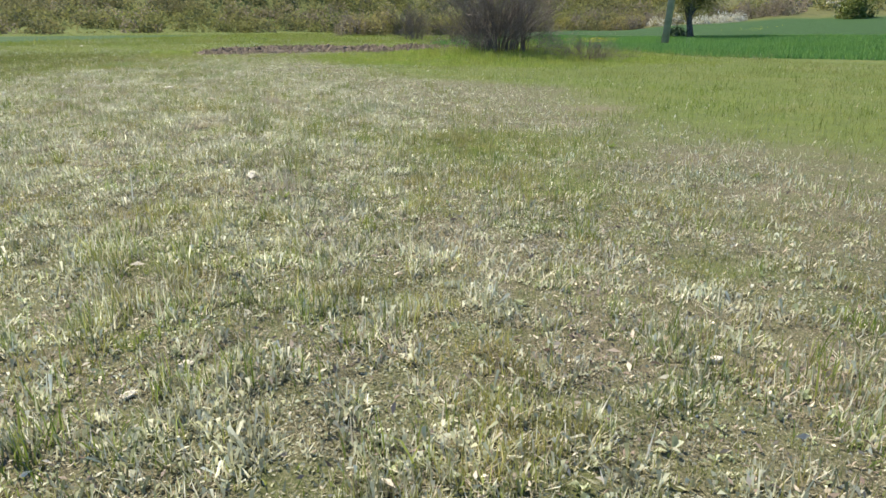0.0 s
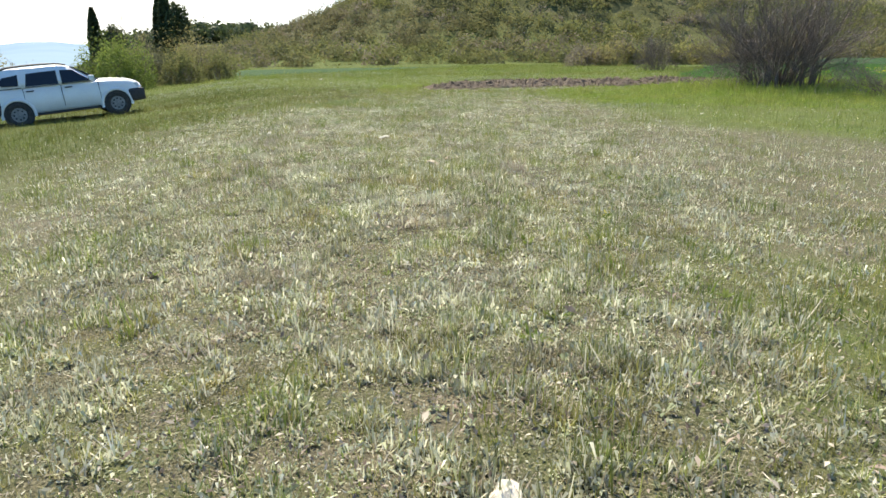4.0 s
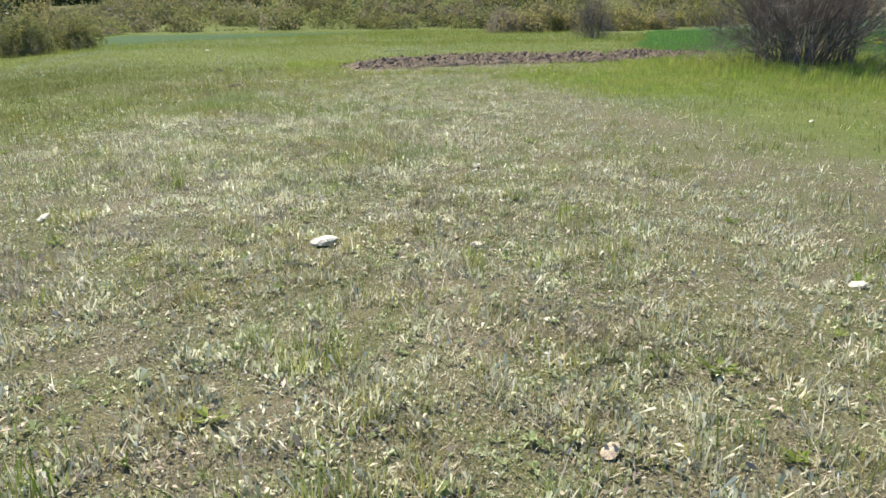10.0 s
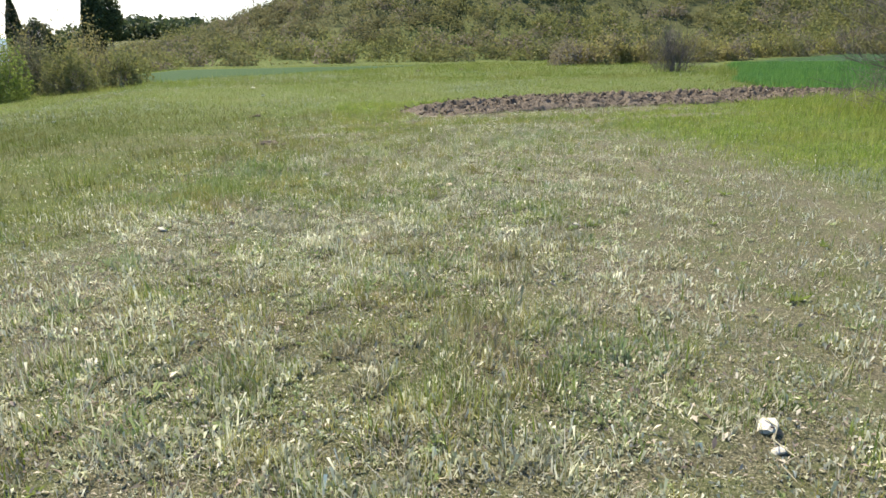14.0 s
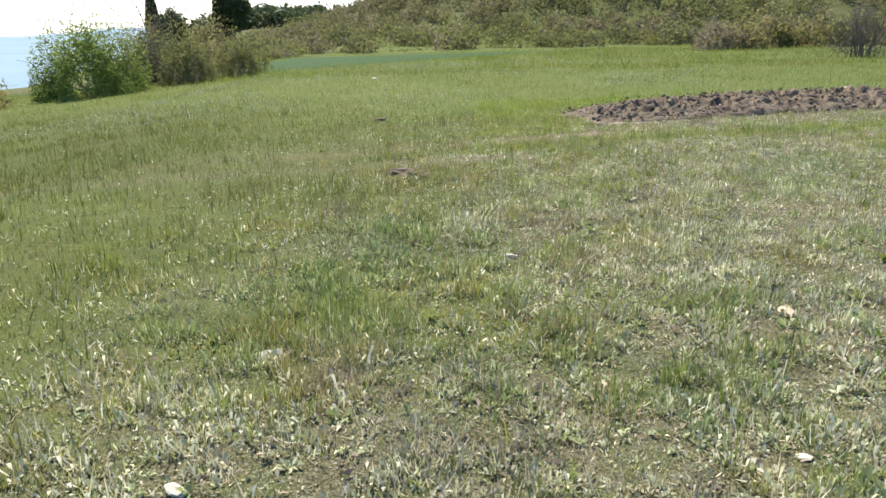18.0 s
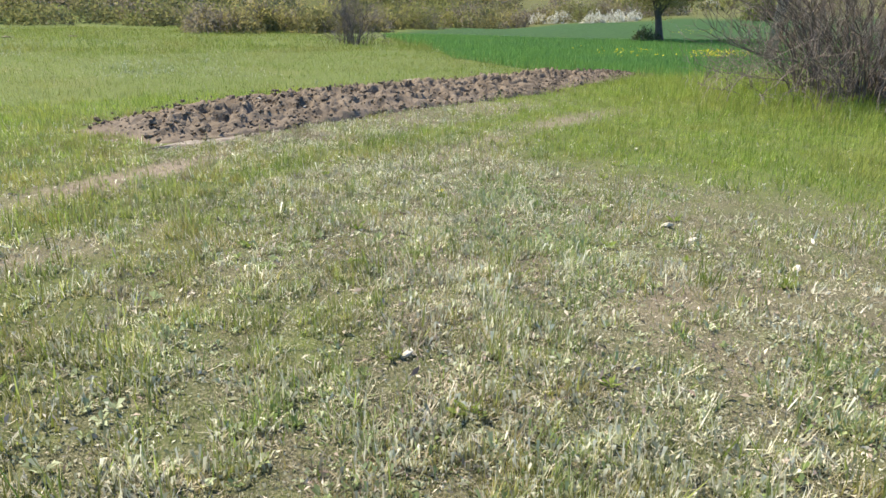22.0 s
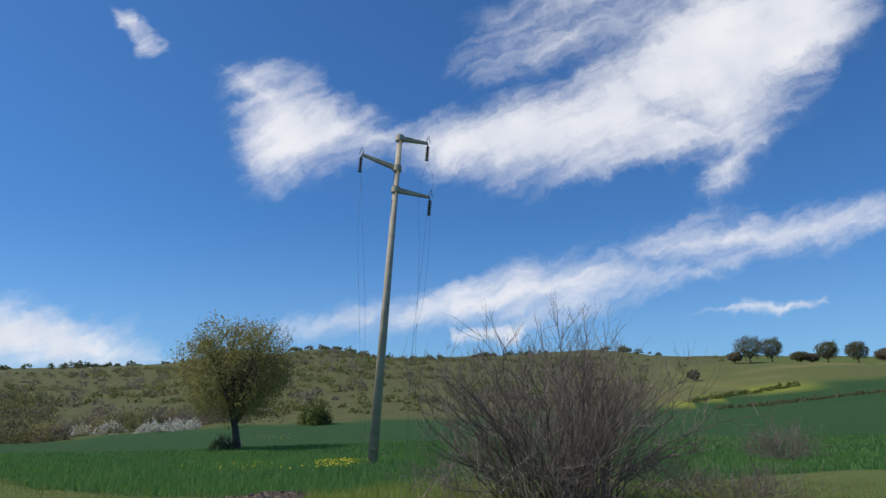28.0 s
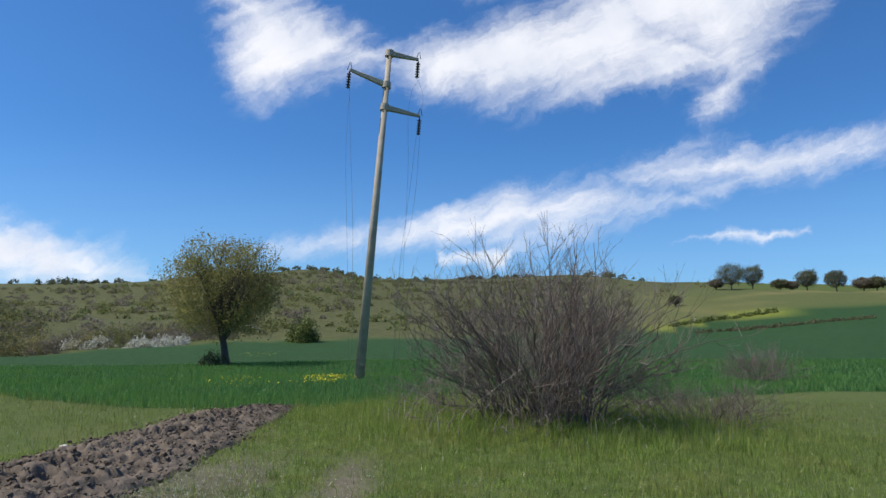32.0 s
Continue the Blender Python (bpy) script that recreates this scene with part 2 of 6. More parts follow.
def land(x, y):
    """Height of the ground."""
    x, y = np.asarray(x, float), np.asarray(y, float)
    dx, dy = x - CX, y - CY
    r, az = np.hypot(dx, dy), np.degrees(np.arctan2(dx, dy))
    ia = np.clip(np.searchsorted(AZS, az) - 1, 0, len(AZS) - 2)
    ir = np.clip(np.searchsorted(RADII, r) - 1, 0, len(RADII) - 2)
    fa = (az - AZS[ia]) / (AZS[ia + 1] - AZS[ia])
    fa = fa * fa * (3 - 2 * fa)
    fr = np.clip((r - RADII[ir]) / (RADII[ir + 1] - RADII[ir]), 0, 1)
    z = (TABLE[ia, ir] * (1 - fr) + TABLE[ia, ir + 1] * fr) * (1 - fa) + (TABLE[ia + 1, ir] * (1 - fr) + TABLE[ia + 1, ir + 1] * fr) * fa
    fall = np.clip((-x - 3) - 0.22 * (y - 20), 0, 16)
    z = z - 0.068 * fall * smooth(fall, 0, 3)
    z = z - 0.02 * np.clip(x - 1, 0, 12) * smooth(30 - y, -4, 6)
    # low grassy bank, raised so the large bare bush's foot fits the camera's view
    z = z + 0.20 * np.exp(-((x - 14.0) ** 2 + (y - 28.6) ** 2) / 3.4 ** 2)
    # the scrub-covered hill
    hr = np.hypot((x - HILL[0]) / np.where(x < HILL[0], 46.0, 57.0), (y - HILL[1]) / 62.0)
    z = z + 23.0 * np.exp(-hr * hr) * smooth(y + 0.12 * np.abs(x - 20), 98, 150) * smooth(y, 90, 112)
    far = smooth(r, 60, 200)
    z = z + (fbm(x / 38.0, y / 38.0, 3) - 0.5) * 5.0 * far + (fbm(x / 3.1, y / 3.1, 5) - 0.5) * 0.10 * (1 - far)
    return z


def along(x, y, a, b):
    """Distance along and across the line from a to b."""
    ux, uy = b[0] - a[0], b[1] - a[1]
    n = math.hypot(ux, uy)
    ux, uy = ux / n, uy / n
    dx, dy = np.asarray(x) - a[0], np.asarray(y) - a[1]
    return dx * ux + dy * uy, -dx * uy + dy * ux


HEAP_A, HEAP_B = (0.9, 32.2), (15.4, 36.6)      # the dug strip's axis
LUSH_SPOTS = [(2.8, 6.7, 0.9), (3.4, 7.3, 0.8), (2.9, 5.0, 0.7), (2.7, 2.8, 0.35), (0.5, 18.6, 0.7), (-1.1, 23.0, 0.8), (0.1, 11.1, 0.5), (-2.1, 22.6, 0.7), (0.9, 11.9, 0.4), (-1.8, 22.6, 0.7), (0.3, 27.9, 0.7), (0.3, 26.0, 0.4)]
SOIL_SPOTS = [(6.7, 10.1, 0.6), (1.5, 12.4, 0.45), (2.4, 1.7, 0.5), (1.6, 26.2, 0.45), (-0.7, 20.5, 0.4), (0.9, 22.6, 0.4), (2.1, 25.1, 0.5), (2.6, 28.8, 0.4), (1.6, 19.0, 0.5)]
DEAD_SPOTS = [(-1.9, 14.7, 0.4), (-1.5, 12.3, 0.45), (-1.4, 17.1, 0.5), (-0.5, 12.9, 0.25), (-2.0, 15.4, 0.4), (1.5, 11.7, 0.35), (0.7, 5.4, 0.3), (1.9, 23.8, 0.18), (-1.9, 18.5, 0.3), (0.75, 5.0, 0.25)]
LEAFY_SPOTS = [(-1.9, 23.4, 0.8), (-1.2, 23.7, 0.7), (-2.2, 22.6, 0.6), (-1.6, 24.3, 0.6), (-0.6, 22.3, 0.5), (2.2, 26.3, 0.5), (3.0, 27.6, 0.6)]
SAGE_SPOTS = [(2.8, 11.0, 0.9), (4.6, 4.7, 0.6), (2.5, 10.3, 0.7), (-0.1, 20.2, 0.4), (-0.9, 21.3, 0.5), (1.8, 26.6, 0.6), (2.0, 26.7, 0.6), (2.9, 27.4, 0.7), (-1.0, 22.5, 0.5), (5.9, 22.7, 1.2), (1.6, 27.6, 0.8), (2.4, 26.2, 0.8), (3.4, 27.8, 0.8), (2.6, 28.3, 0.6)]


def zones(x, y):
    """Cover of the ground: worn sward, lush grass, bare soil, young corn, scrub (0..1 each)."""
    n1, n2 = fbm(x / 2.3, y / 2.3, 11), fbm(x / 7.0, y / 7.0, 21)
    wob = (n2 - 0.5) * 4.5 + (n1 - 0.5) * 1.5
    west = np.interp(y, [14, 21], [0.0, 1.1])
    worn = smooth(x + wob, -7.0 + west, -2.8 + west) * (1 - smooth(x + wob - np.interp(y, [0, 5, 14, 22, 30], [6.5, 7.0, 7.6, 6.3, 4.6]), -1.6, 1.6)) * (1 - smooth(y + wob, 31, 35))
    worn = worn * (1 - 0.55 * smooth(n2, 0.55, 0.75)) * (1 - 0.85 * smooth(y - 1.6 * x + 0.4 * wob, 26.0, 28.8))
    s, c = along(x, y, HEAP_A, HEAP_B)
    near_heap = smooth(s, -20, -6) * (1 - smooth(s, 11, 14))
    track = np.exp(-((c - np.interp(s, [-7, -4, -1.5, -0.5, 2, 8], [-2.55, -2.55, -2.3, -2.05, -1.6, -1.4])) / 0.33) ** 2) * near_heap
    track2 = np.exp(-((c - np.interp(s, [-7, -2.4, -0.8, 4], [-3.45, -3.8, -3.65, -3.4])) / 0.3) ** 2) * (0.3 * smooth(s, -14, -6) + 0.7 * smooth(s, -5, -3)) * (1 - smooth(s, 5, 9)) * 0.85
    strip = np.exp(-((c - np.interp(s, [-5, -1, 1, 3.5, 9], [-3.05, -3.1, -2.8, -2.55, -2.75])) / 0.30) ** 2) * smooth(s, -7, -2) * (1 - smooth(s, 11, 14))
    verge = smooth(c, -2.7, -2.2) * (1 - smooth(c, -1.2, -0.9)) * smooth(s, -1.5, 0.3) * (1 - smooth(s, 5, 9))
    worn = np.maximum(np.maximum(worn * (1 - 0.95 * strip), track2), 0.9 * verge)
    for px, py, pr in LUSH_SPOTS:
        worn = worn * (1 - 0.5 * np.exp(-((x - px) ** 2 + (y - py) ** 2) / pr ** 2) * smooth(n1, 0.3, 0.5))
    bare = smooth(fbm(x / 0.55, y / 0.7, 31), 0.58, 0.78) * worn * 0.32
    core = smooth(s, -2.6, -1.7) * (1 - smooth(s, -0.4, 0.6))
    soil = np.clip(track * (0.30 * smooth(n1, 0.30, 0.52) + 0.95 * core) * smooth(s, -10, -4) + 0.85 * track2 * smooth(n1, 0.30, 0.52) + 0.35 * verge * smooth(n1, 0.4, 0.6) + bare, 0, 1)
    for px, py, pr in SOIL_SPOTS:
        soil = np.maximum(soil, 0.62 * np.exp(-((x - px) ** 2 + ((y - py) * 1.4) ** 2) / pr ** 2) * smooth(n1, 0.2, 0.55))
    dx, dy = x - CX, y - CY
    r, az = np.hypot(dx, dy), np.degrees(np.arctan2(dx, dy))
    return worn, soil, n1, n2, r, az


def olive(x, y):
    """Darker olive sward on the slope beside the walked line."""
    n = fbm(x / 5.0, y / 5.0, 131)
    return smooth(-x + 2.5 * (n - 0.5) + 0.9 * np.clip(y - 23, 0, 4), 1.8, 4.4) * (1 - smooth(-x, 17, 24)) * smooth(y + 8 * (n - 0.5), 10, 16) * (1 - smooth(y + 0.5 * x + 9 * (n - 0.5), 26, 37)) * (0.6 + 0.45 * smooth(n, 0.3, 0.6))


def corn_edge(az):
    """Distance of the corn's near edge by azimuth."""
    return np.interp(az, [33, 36, 42, 49, 54, 60, 66, 76, 84, 91, 97, 104, 116, 130], [60, 40, 24, 20, 18.7, 18.3, 18.8, 20.5, 21.5, 22.3, 25.5, 30, 34, 40])


def corn(x, y):
    """Where the young corn grows."""
    x, y = np.asarray(x, float), np.asarray(y, float)
    dx, dy = x - CX, y - CY
    r, az = np.hypot(dx, dy), np.degrees(np.arctan2(dx, dy))
    e = (fbm(x / 6, y / 6, 41) - 0.5) * 2.0
    edge = corn_edge(az) + e * 0.9
    far = np.interp(az, [34, 40, 46, 52, 58, 64, 72, 80, 90, 97, 104, 112, 130], [63, 90, 97, 98, 95, 97, 99, 100, 104, 123, 134, 145, 158]) + e * 2
    main = smooth(r, edge - 0.3, edge + 0.3) * (1 - smooth(r, far - 1, far + 1)) * (az > 34) * (az < 130)
    strip = smooth(y - 57 - 1.83 * (x + 13) + e, -1, 1) * smooth(y, 58, 60) * (1 - smooth(y + 0.05 * np.abs(x), 93, 96)) * smooth(x, -34, -29)
    return np.maximum(main, strip)


# ---- materials ----
def material(name):
    m = bpy.data.materials.new(name)
    m.use_nodes = True
    return m, Nodes(m.node_tree)


def finish(N, color, rough=0.8, metal=0.0, bump=None, strength=0.3, dist=0.02, spec=0.5, thin=0.0, coat=0.0):
    b = N.add("ShaderNodeBsdfPrincipled", Base_Color=color, Roughness=rough, Metallic=metal)
    b.inputs["Specular IOR Level"].default_value = spec
    b.inputs["Coat Weight"].default_value = coat
    if bump is not None:
        bp = N.add("ShaderNodeBump", Strength=strength, Distance=dist, Height=bump)
        N.put(b.inputs["Normal"], bp.outputs[0])
    out = b.outputs[0]
    if thin:
        tr = N.add("ShaderNodeBsdfTranslucent", Color=color)
        out = N.add("ShaderNodeMixShader", i0=thin, i1=out, i2=tr.outputs[0]).outputs[0]
    N.put(N.add("ShaderNodeOutputMaterial").inputs[0], out)


def leafy(name, stops, patch=None, patch_scale=0.35, thin=0.35, rough=0.6, spec=0.3, dead=0.0, mottle=0.0):
    """Foliage: one colour a leaf or blade, shifted patch by patch."""
    m, N = material(name)
    g = N.add("ShaderNodeNewGeometry")
    c = N.ramp(g.outputs["Random Per Island"], stops)
    pos = N.add("ShaderNodeTexCoord").outputs["Object"]
    if patch:
        c = N.mix(N.span(N.noise(pos, patch_scale, 5.0, 0.65), 0.42, 0.62), c, N.mix(0.65, c, patch))
    if dead:
        c = N.mix(N.math("MULTIPLY", N.span(N.noise(pos, 0.85, 5.0, 0.65, 0.5), 0.54, 0.68), dead), c, (0.235, 0.185, 0.15))
    v = N.math("ADD", 0.72, N.math("ADD", N.math("MULTIPLY", N.noise(pos, 2.1, 3.0), 0.3), N.math("MULTIPLY", N.noise(pos, 9.0, 3.0), 0.28)))
    if mottle:
        plant, drift = N.span(N.noise(pos, 7.5, 3.0, 0.6), 0.33, 0.67), N.span(N.noise(pos, 1.6, 4.0, 0.6), 0.36, 0.64)
        w = N.math("ADD", 1 - 0.72 * mottle, N.math("ADD", N.math("MULTIPLY", plant, 0.95 * mottle), N.math("MULTIPLY", drift, 0.5 * mottle)))
        v = N.math("MULTIPLY", v, w)
    c = N.mix(1.0, c, N.add("ShaderNodeCombineColor", i0=v, i1=v, i2=v).outputs[0], "MULTIPLY")
    finish(N, c, rough, spec=spec, thin=thin)
    return m


def plain(name, a, b, scale=6.0, rough=0.7, metal=0.0, bump=0.3, bump_scale=40.0, dist=0.01, spec=0.5, coat=0.0):
    """A surface with two tones, grain and fine relief."""
    m, N = material(name)
    pos = N.add("ShaderNodeTexCoord").outputs["Object"]
    c = N.mix(N.span(N.noise(pos, scale, 5.0, 0.6), 0.3, 0.7), a, b)
    g = N.noise(pos, bump_scale, 5.0, 0.65)
    c = N.mix(0.25, c, N.ramp(g, [(0.3, 0.3), (0.7, 1.0)]), "MULTIPLY")
    finish(N, c, rough, metal, g, bump, dist, spec, coat=coat)
    return m


def ground_material():
    m, N = material("meadow_ground")
    pos = N.add("ShaderNodeTexCoord").outputs["Object"]
    attr = lambda k: N.add("ShaderNodeAttribute", {"attribute_name": k}).outputs["Fac"]
    fine, mid, big = N.noise(pos, 26.0, 6.0, 0.7), N.noise(pos, 3.2, 6.0, 0.68), N.noise(pos, 0.35, 5.0, 0.6)
    # thatch and litter tones; near-black stops paint in the shaded gaps between blades
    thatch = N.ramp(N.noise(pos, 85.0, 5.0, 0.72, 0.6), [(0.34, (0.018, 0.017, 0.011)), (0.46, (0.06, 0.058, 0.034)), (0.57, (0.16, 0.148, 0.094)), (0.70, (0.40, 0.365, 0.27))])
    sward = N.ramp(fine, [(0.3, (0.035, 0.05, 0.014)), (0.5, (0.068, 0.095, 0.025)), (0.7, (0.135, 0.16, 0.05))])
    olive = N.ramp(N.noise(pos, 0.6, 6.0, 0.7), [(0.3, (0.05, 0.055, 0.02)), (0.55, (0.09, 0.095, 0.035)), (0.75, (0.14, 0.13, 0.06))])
    green = N.mix(N.span(mid, 0.35, 0.65), sward, N.mix(0.5, sward, (0.12, 0.155, 0.035)))
    green = N.mix(N.span(big, 0.5, 0.7), green, N.mix(0.4, green, (0.13, 0.13, 0.045)))
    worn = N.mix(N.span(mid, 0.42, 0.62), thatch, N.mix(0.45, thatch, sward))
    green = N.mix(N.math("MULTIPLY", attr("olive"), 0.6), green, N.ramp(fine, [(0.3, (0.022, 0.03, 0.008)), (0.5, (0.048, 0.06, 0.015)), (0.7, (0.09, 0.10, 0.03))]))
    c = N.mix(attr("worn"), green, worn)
    earth = N.ramp(N.noise(pos, 11.0, 6.0, 0.7), [(0.3, (0.11, 0.087, 0.066)), (0.6, (0.21, 0.172, 0.132)), (0.8, (0.33, 0.28, 0.22))])
    c = N.mix(attr("soil"), c, earth)
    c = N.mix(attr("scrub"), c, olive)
    corn_c = N.ramp(N.noise(pos, 1.4, 5.0, 0.7), [(0.3, (0.016, 0.045, 0.013)), (0.7, (0.034, 0.082, 0.024))])
    c = N.mix(attr("corn"), c, corn_c)
    stubble = N.mix(N.span(N.noise(pos, 0.035, 3.0, 0.5), 0.40, 0.60), N.ramp(mid, [(0.3, (0.07, 0.088, 0.026)), (0.7, (0.115, 0.125, 0.042))]), N.ramp(mid, [(0.3, (0.13, 0.125, 0.042)), (0.7, (0.20, 0.175, 0.068))]))
    c = N.mix(attr("fallow"), c, stubble)
    yellow = N.ramp(mid, [(0.4, (0.12, 0.16, 0.03)), (0.65, (0.30, 0.29, 0.04))])
    c = N.mix(attr("bloom"), c, yellow)
    h = N.math("ADD", N.math("MULTIPLY", fine, 0.5), mid)
    finish(N, c, 0.95, bump=h, strength=0.7, dist=0.05, spec=0.15)
    return m


M_GROUND = ground_material()
M_DEAD = leafy("dead_stalks", [(0.0, (0.26, 0.20, 0.16)), (0.6, (0.42, 0.35, 0.29)), (1.0, (0.58, 0.51, 0.43))], None, thin=0.25)
M_PALE = leafy("bleached_leaves", [(0.0, (0.36, 0.33, 0.23)), (0.5, (0.47, 0.44, 0.33)), (1.0, (0.64, 0.61, 0.48))], None, thin=0.3)
M_SAGE = leafy("sage_leaves", [(0.0, (0.20, 0.225, 0.13)), (0.6, (0.35, 0.375, 0.25)), (1.0, (0.56, 0.57, 0.43))], None, thin=0.3)
M_GREEN = leafy("green_blades", [(0.0, (0.11, 0.165, 0.04)), (0.45, (0.18, 0.24, 0.065)), (0.8, (0.28, 0.33, 0.12)), (1.0, (0.55, 0.52, 0.31))], (0.36, 0.29, 0.11), 1.4, thin=0.45, dead=0.7, mottle=0.6)
M_LUSH = leafy("lush_blades", [(0.0, (0.092, 0.15, 0.022)), (0.5, (0.152, 0.215, 0.04)), (1.0, (0.27, 0.305, 0.09))], (0.22, 0.215, 0.07), 0.25, 0.5, mottle=0.35)
M_STRAW = leafy("dry_blades", [(0.0, (0.21, 0.19, 0.115)), (0.4, (0.36, 0.34, 0.225)), (0.75, (0.60, 0.56, 0.43)), (1.0, (0.88, 0.84, 0.72))], (0.36, 0.28, 0.20), 0.5, 0.35, dead=0.45, mottle=0.6)
M_WEED = leafy("weed_leaves", [(0.0, (0.16, 0.18, 0.095)), (0.35, (0.34, 0.365, 0.225)), (0.7, (0.57, 0.575, 0.43)), (1.0, (0.88, 0.86, 0.73))], (0.50, 0.50, 0.37), 1.5, 0.5, dead=0.4, mottle=0.6)
M_OLIVE = leafy("olive_blades", [(0.0, (0.062, 0.092, 0.016)), (0.5, (0.10, 0.13, 0.026)), (1.0, (0.17, 0.185, 0.055))], (0.15, 0.13, 0.04), 0.5, 0.45, mottle=0.45)
M_LITTER = leafy("dead_leaf_litter", [(0.0, (0.16, 0.115, 0.095)), (0.4, (0.33, 0.265, 0.215)), (0.75, (0.47, 0.41, 0.33)), (1.0, (0.70, 0.64, 0.52))], None, thin=0.2, mottle=0.4)
M_ROSETTE = leafy("sage_rosette_leaves", [(0.0, (0.19, 0.23, 0.125)), (0.5, (0.35, 0.39, 0.235)), (1.0, (0.62, 0.64, 0.47))], (0.27, 0.33, 0.17), 1.1, 0.3, mottle=0.4)
M_CORN = leafy("corn_blades", [(0.0, (0.062, 0.155, 0.042)), (0.6, (0.108, 0.25, 0.065)), (1.0, (0.20, 0.34, 0.11))], (0.13, 0.27, 0.055), 0.1, 0.45)
M_BARK = plain("grey_bark", (0.13, 0.105, 0.085), (0.07, 0.055, 0.045), 9.0, 0.9, bump=0.7, bump_scale=30, dist=0.03)
M_TWIG = leafy("twig_bark", [(0.0, (0.092, 0.07, 0.062)), (0.6, (0.18, 0.143, 0.12)), (1.0, (0.32, 0.27, 0.235))], None, thin=0.0, rough=0.8)
M_STEM = leafy("stem_bark", [(0.0, (0.075, 0.058, 0.05)), (0.6, (0.135, 0.108, 0.092)), (1.0, (0.24, 0.20, 0.17))], None, thin=0.0, rough=0.85)
M_TREE = leafy("spring_leaves", [(0.0, (0.205, 0.207, 0.064)), (0.5, (0.27, 0.265, 0.09)), (1.0, (0.335, 0.315, 0.122))], (0.25, 0.21, 0.10), 0.3, 0.6, spec=0.1)
M_SCRUB = leafy("scrub_leaves", [(0.0, (0.155, 0.17, 0.06)), (0.5, (0.20, 0.212, 0.078)), (1.0, (0.255, 0.255, 0.102))], (0.18, 0.158, 0.095), 0.05, 0.42, spec=0.04)
M_DARKLEAF = leafy("dark_leaves", [(0.0, (0.035, 0.052, 0.02)), (1.0, (0.11, 0.14, 0.055))], None, thin=0.25)
M_BUD = leafy("pinkish_buds", [(0.0, (0.24, 0.21, 0.17)), (0.7, (0.40, 0.36, 0.31)), (1.0, (0.62, 0.57, 0.53))], None, thin=0.3)
M_SPRING = leafy("spring_blades", [(0.0, (0.135, 0.218, 0.03)), (0.5, (0.22, 0.315, 0.055)), (1.0, (0.38, 0.43, 0.13))], (0.30, 0.32, 0.085), 0.7, 0.5, mottle=0.35)
M_CLUMP = leafy("clump_leaves", [(0.0, (0.12, 0.18, 0.05)), (0.5, (0.22, 0.29, 0.10)), (1.0, (0.38, 0.43, 0.22))], (0.30, 0.36, 0.20), 1.2, 0.4)
M_GREENBUSH = leafy("green_bush_leaves", [(0.0, (0.12, 0.175, 0.038)), (1.0, (0.25, 0.31, 0.085))], None, thin=0.5, spec=0.1)
M_EDGE = leafy("grey_olive_leaves", [(0.0, (0.11, 0.115, 0.058)), (1.0, (0.165, 0.167, 0.09))], None, thin=0.3, spec=0.08)
M_ROUND = leafy("round_bush_leaves", [(0.0, (0.075, 0.10, 0.022)), (1.0, (0.20, 0.235, 0.06))], None, thin=0.3)
M_FRESH = leafy("fresh_leaves", [(0.0, (0.10, 0.165, 0.025)), (1.0, (0.22, 0.27, 0.065))], None, thin=0.4, spec=0.1)
M_OCHRE = leafy("ochre_leaves", [(0.0, (0.225, 0.205, 0.088)), (1.0, (0.305, 0.272, 0.124))], None, thin=0.5, spec=0.05)
M_BLOSSOM = leafy("white_blossom", [(0.0, (0.35, 0.36, 0.24)), (0.5, (0.62, 0.60, 0.50)), (1.0, (0.82, 0.80, 0.74))], None, thin=0.3)
M_GREYTWIG = leafy("grey_haze_twigs", [(0.0, (0.185, 0.162, 0.122)), (1.0, (0.25, 0.22, 0.167))], None, thin=0.5, spec=0.05)
M_FLOWER = leafy("yellow_petals", [(0.0, (0.62, 0.52, 0.02)), (1.0, (0.85, 0.76, 0.06))], None, thin=0.3)
M_CLOD = plain("turned_earth", (0.128, 0.102, 0.079), (0.205, 0.166, 0.130), 2.2, 0.97, bump=0.6, bump_scale=34, dist=0.03, spec=0.1)
M_MUD = plain("wet_mud", (0.19, 0.15, 0.105), (0.28, 0.23, 0.165), 4.0, 0.38, bump=0.3, bump_scale=14, dist=0.01)
M_STONE = plain("pale_stone", (0.58, 0.53, 0.43), (0.78, 0.73, 0.62), 14.0, 0.85, bump=0.6, bump_scale=45, dist=0.01)
M_PINKSTONE = plain("buff_stone", (0.50, 0.38, 0.27), (0.68, 0.57, 0.43), 12.0, 0.85, bump=0.6, bump_scale=45, dist=0.01)
M_CONCRETE = plain("weathered_concrete", (0.39, 0.325, 0.24), (0.53, 0.452, 0.345), 1.6, 0.9, bump=0.35, bump_scale=50, dist=0.006)
M_CERAMIC = plain("brown_porcelain", (0.035, 0.02, 0.016), (0.06, 0.035, 0.028), 9.0, 0.25, bump=0.05)
M_STEEL = plain("rusty_steel", (0.11, 0.085, 0.07), (0.17, 0.14, 0.12), 20.0, 0.6, 0.7)
M_WIRE = plain("aluminium_wire", (0.20, 0.20, 0.21), (0.28, 0.28, 0.29), 9.0, 0.5, 0.8)


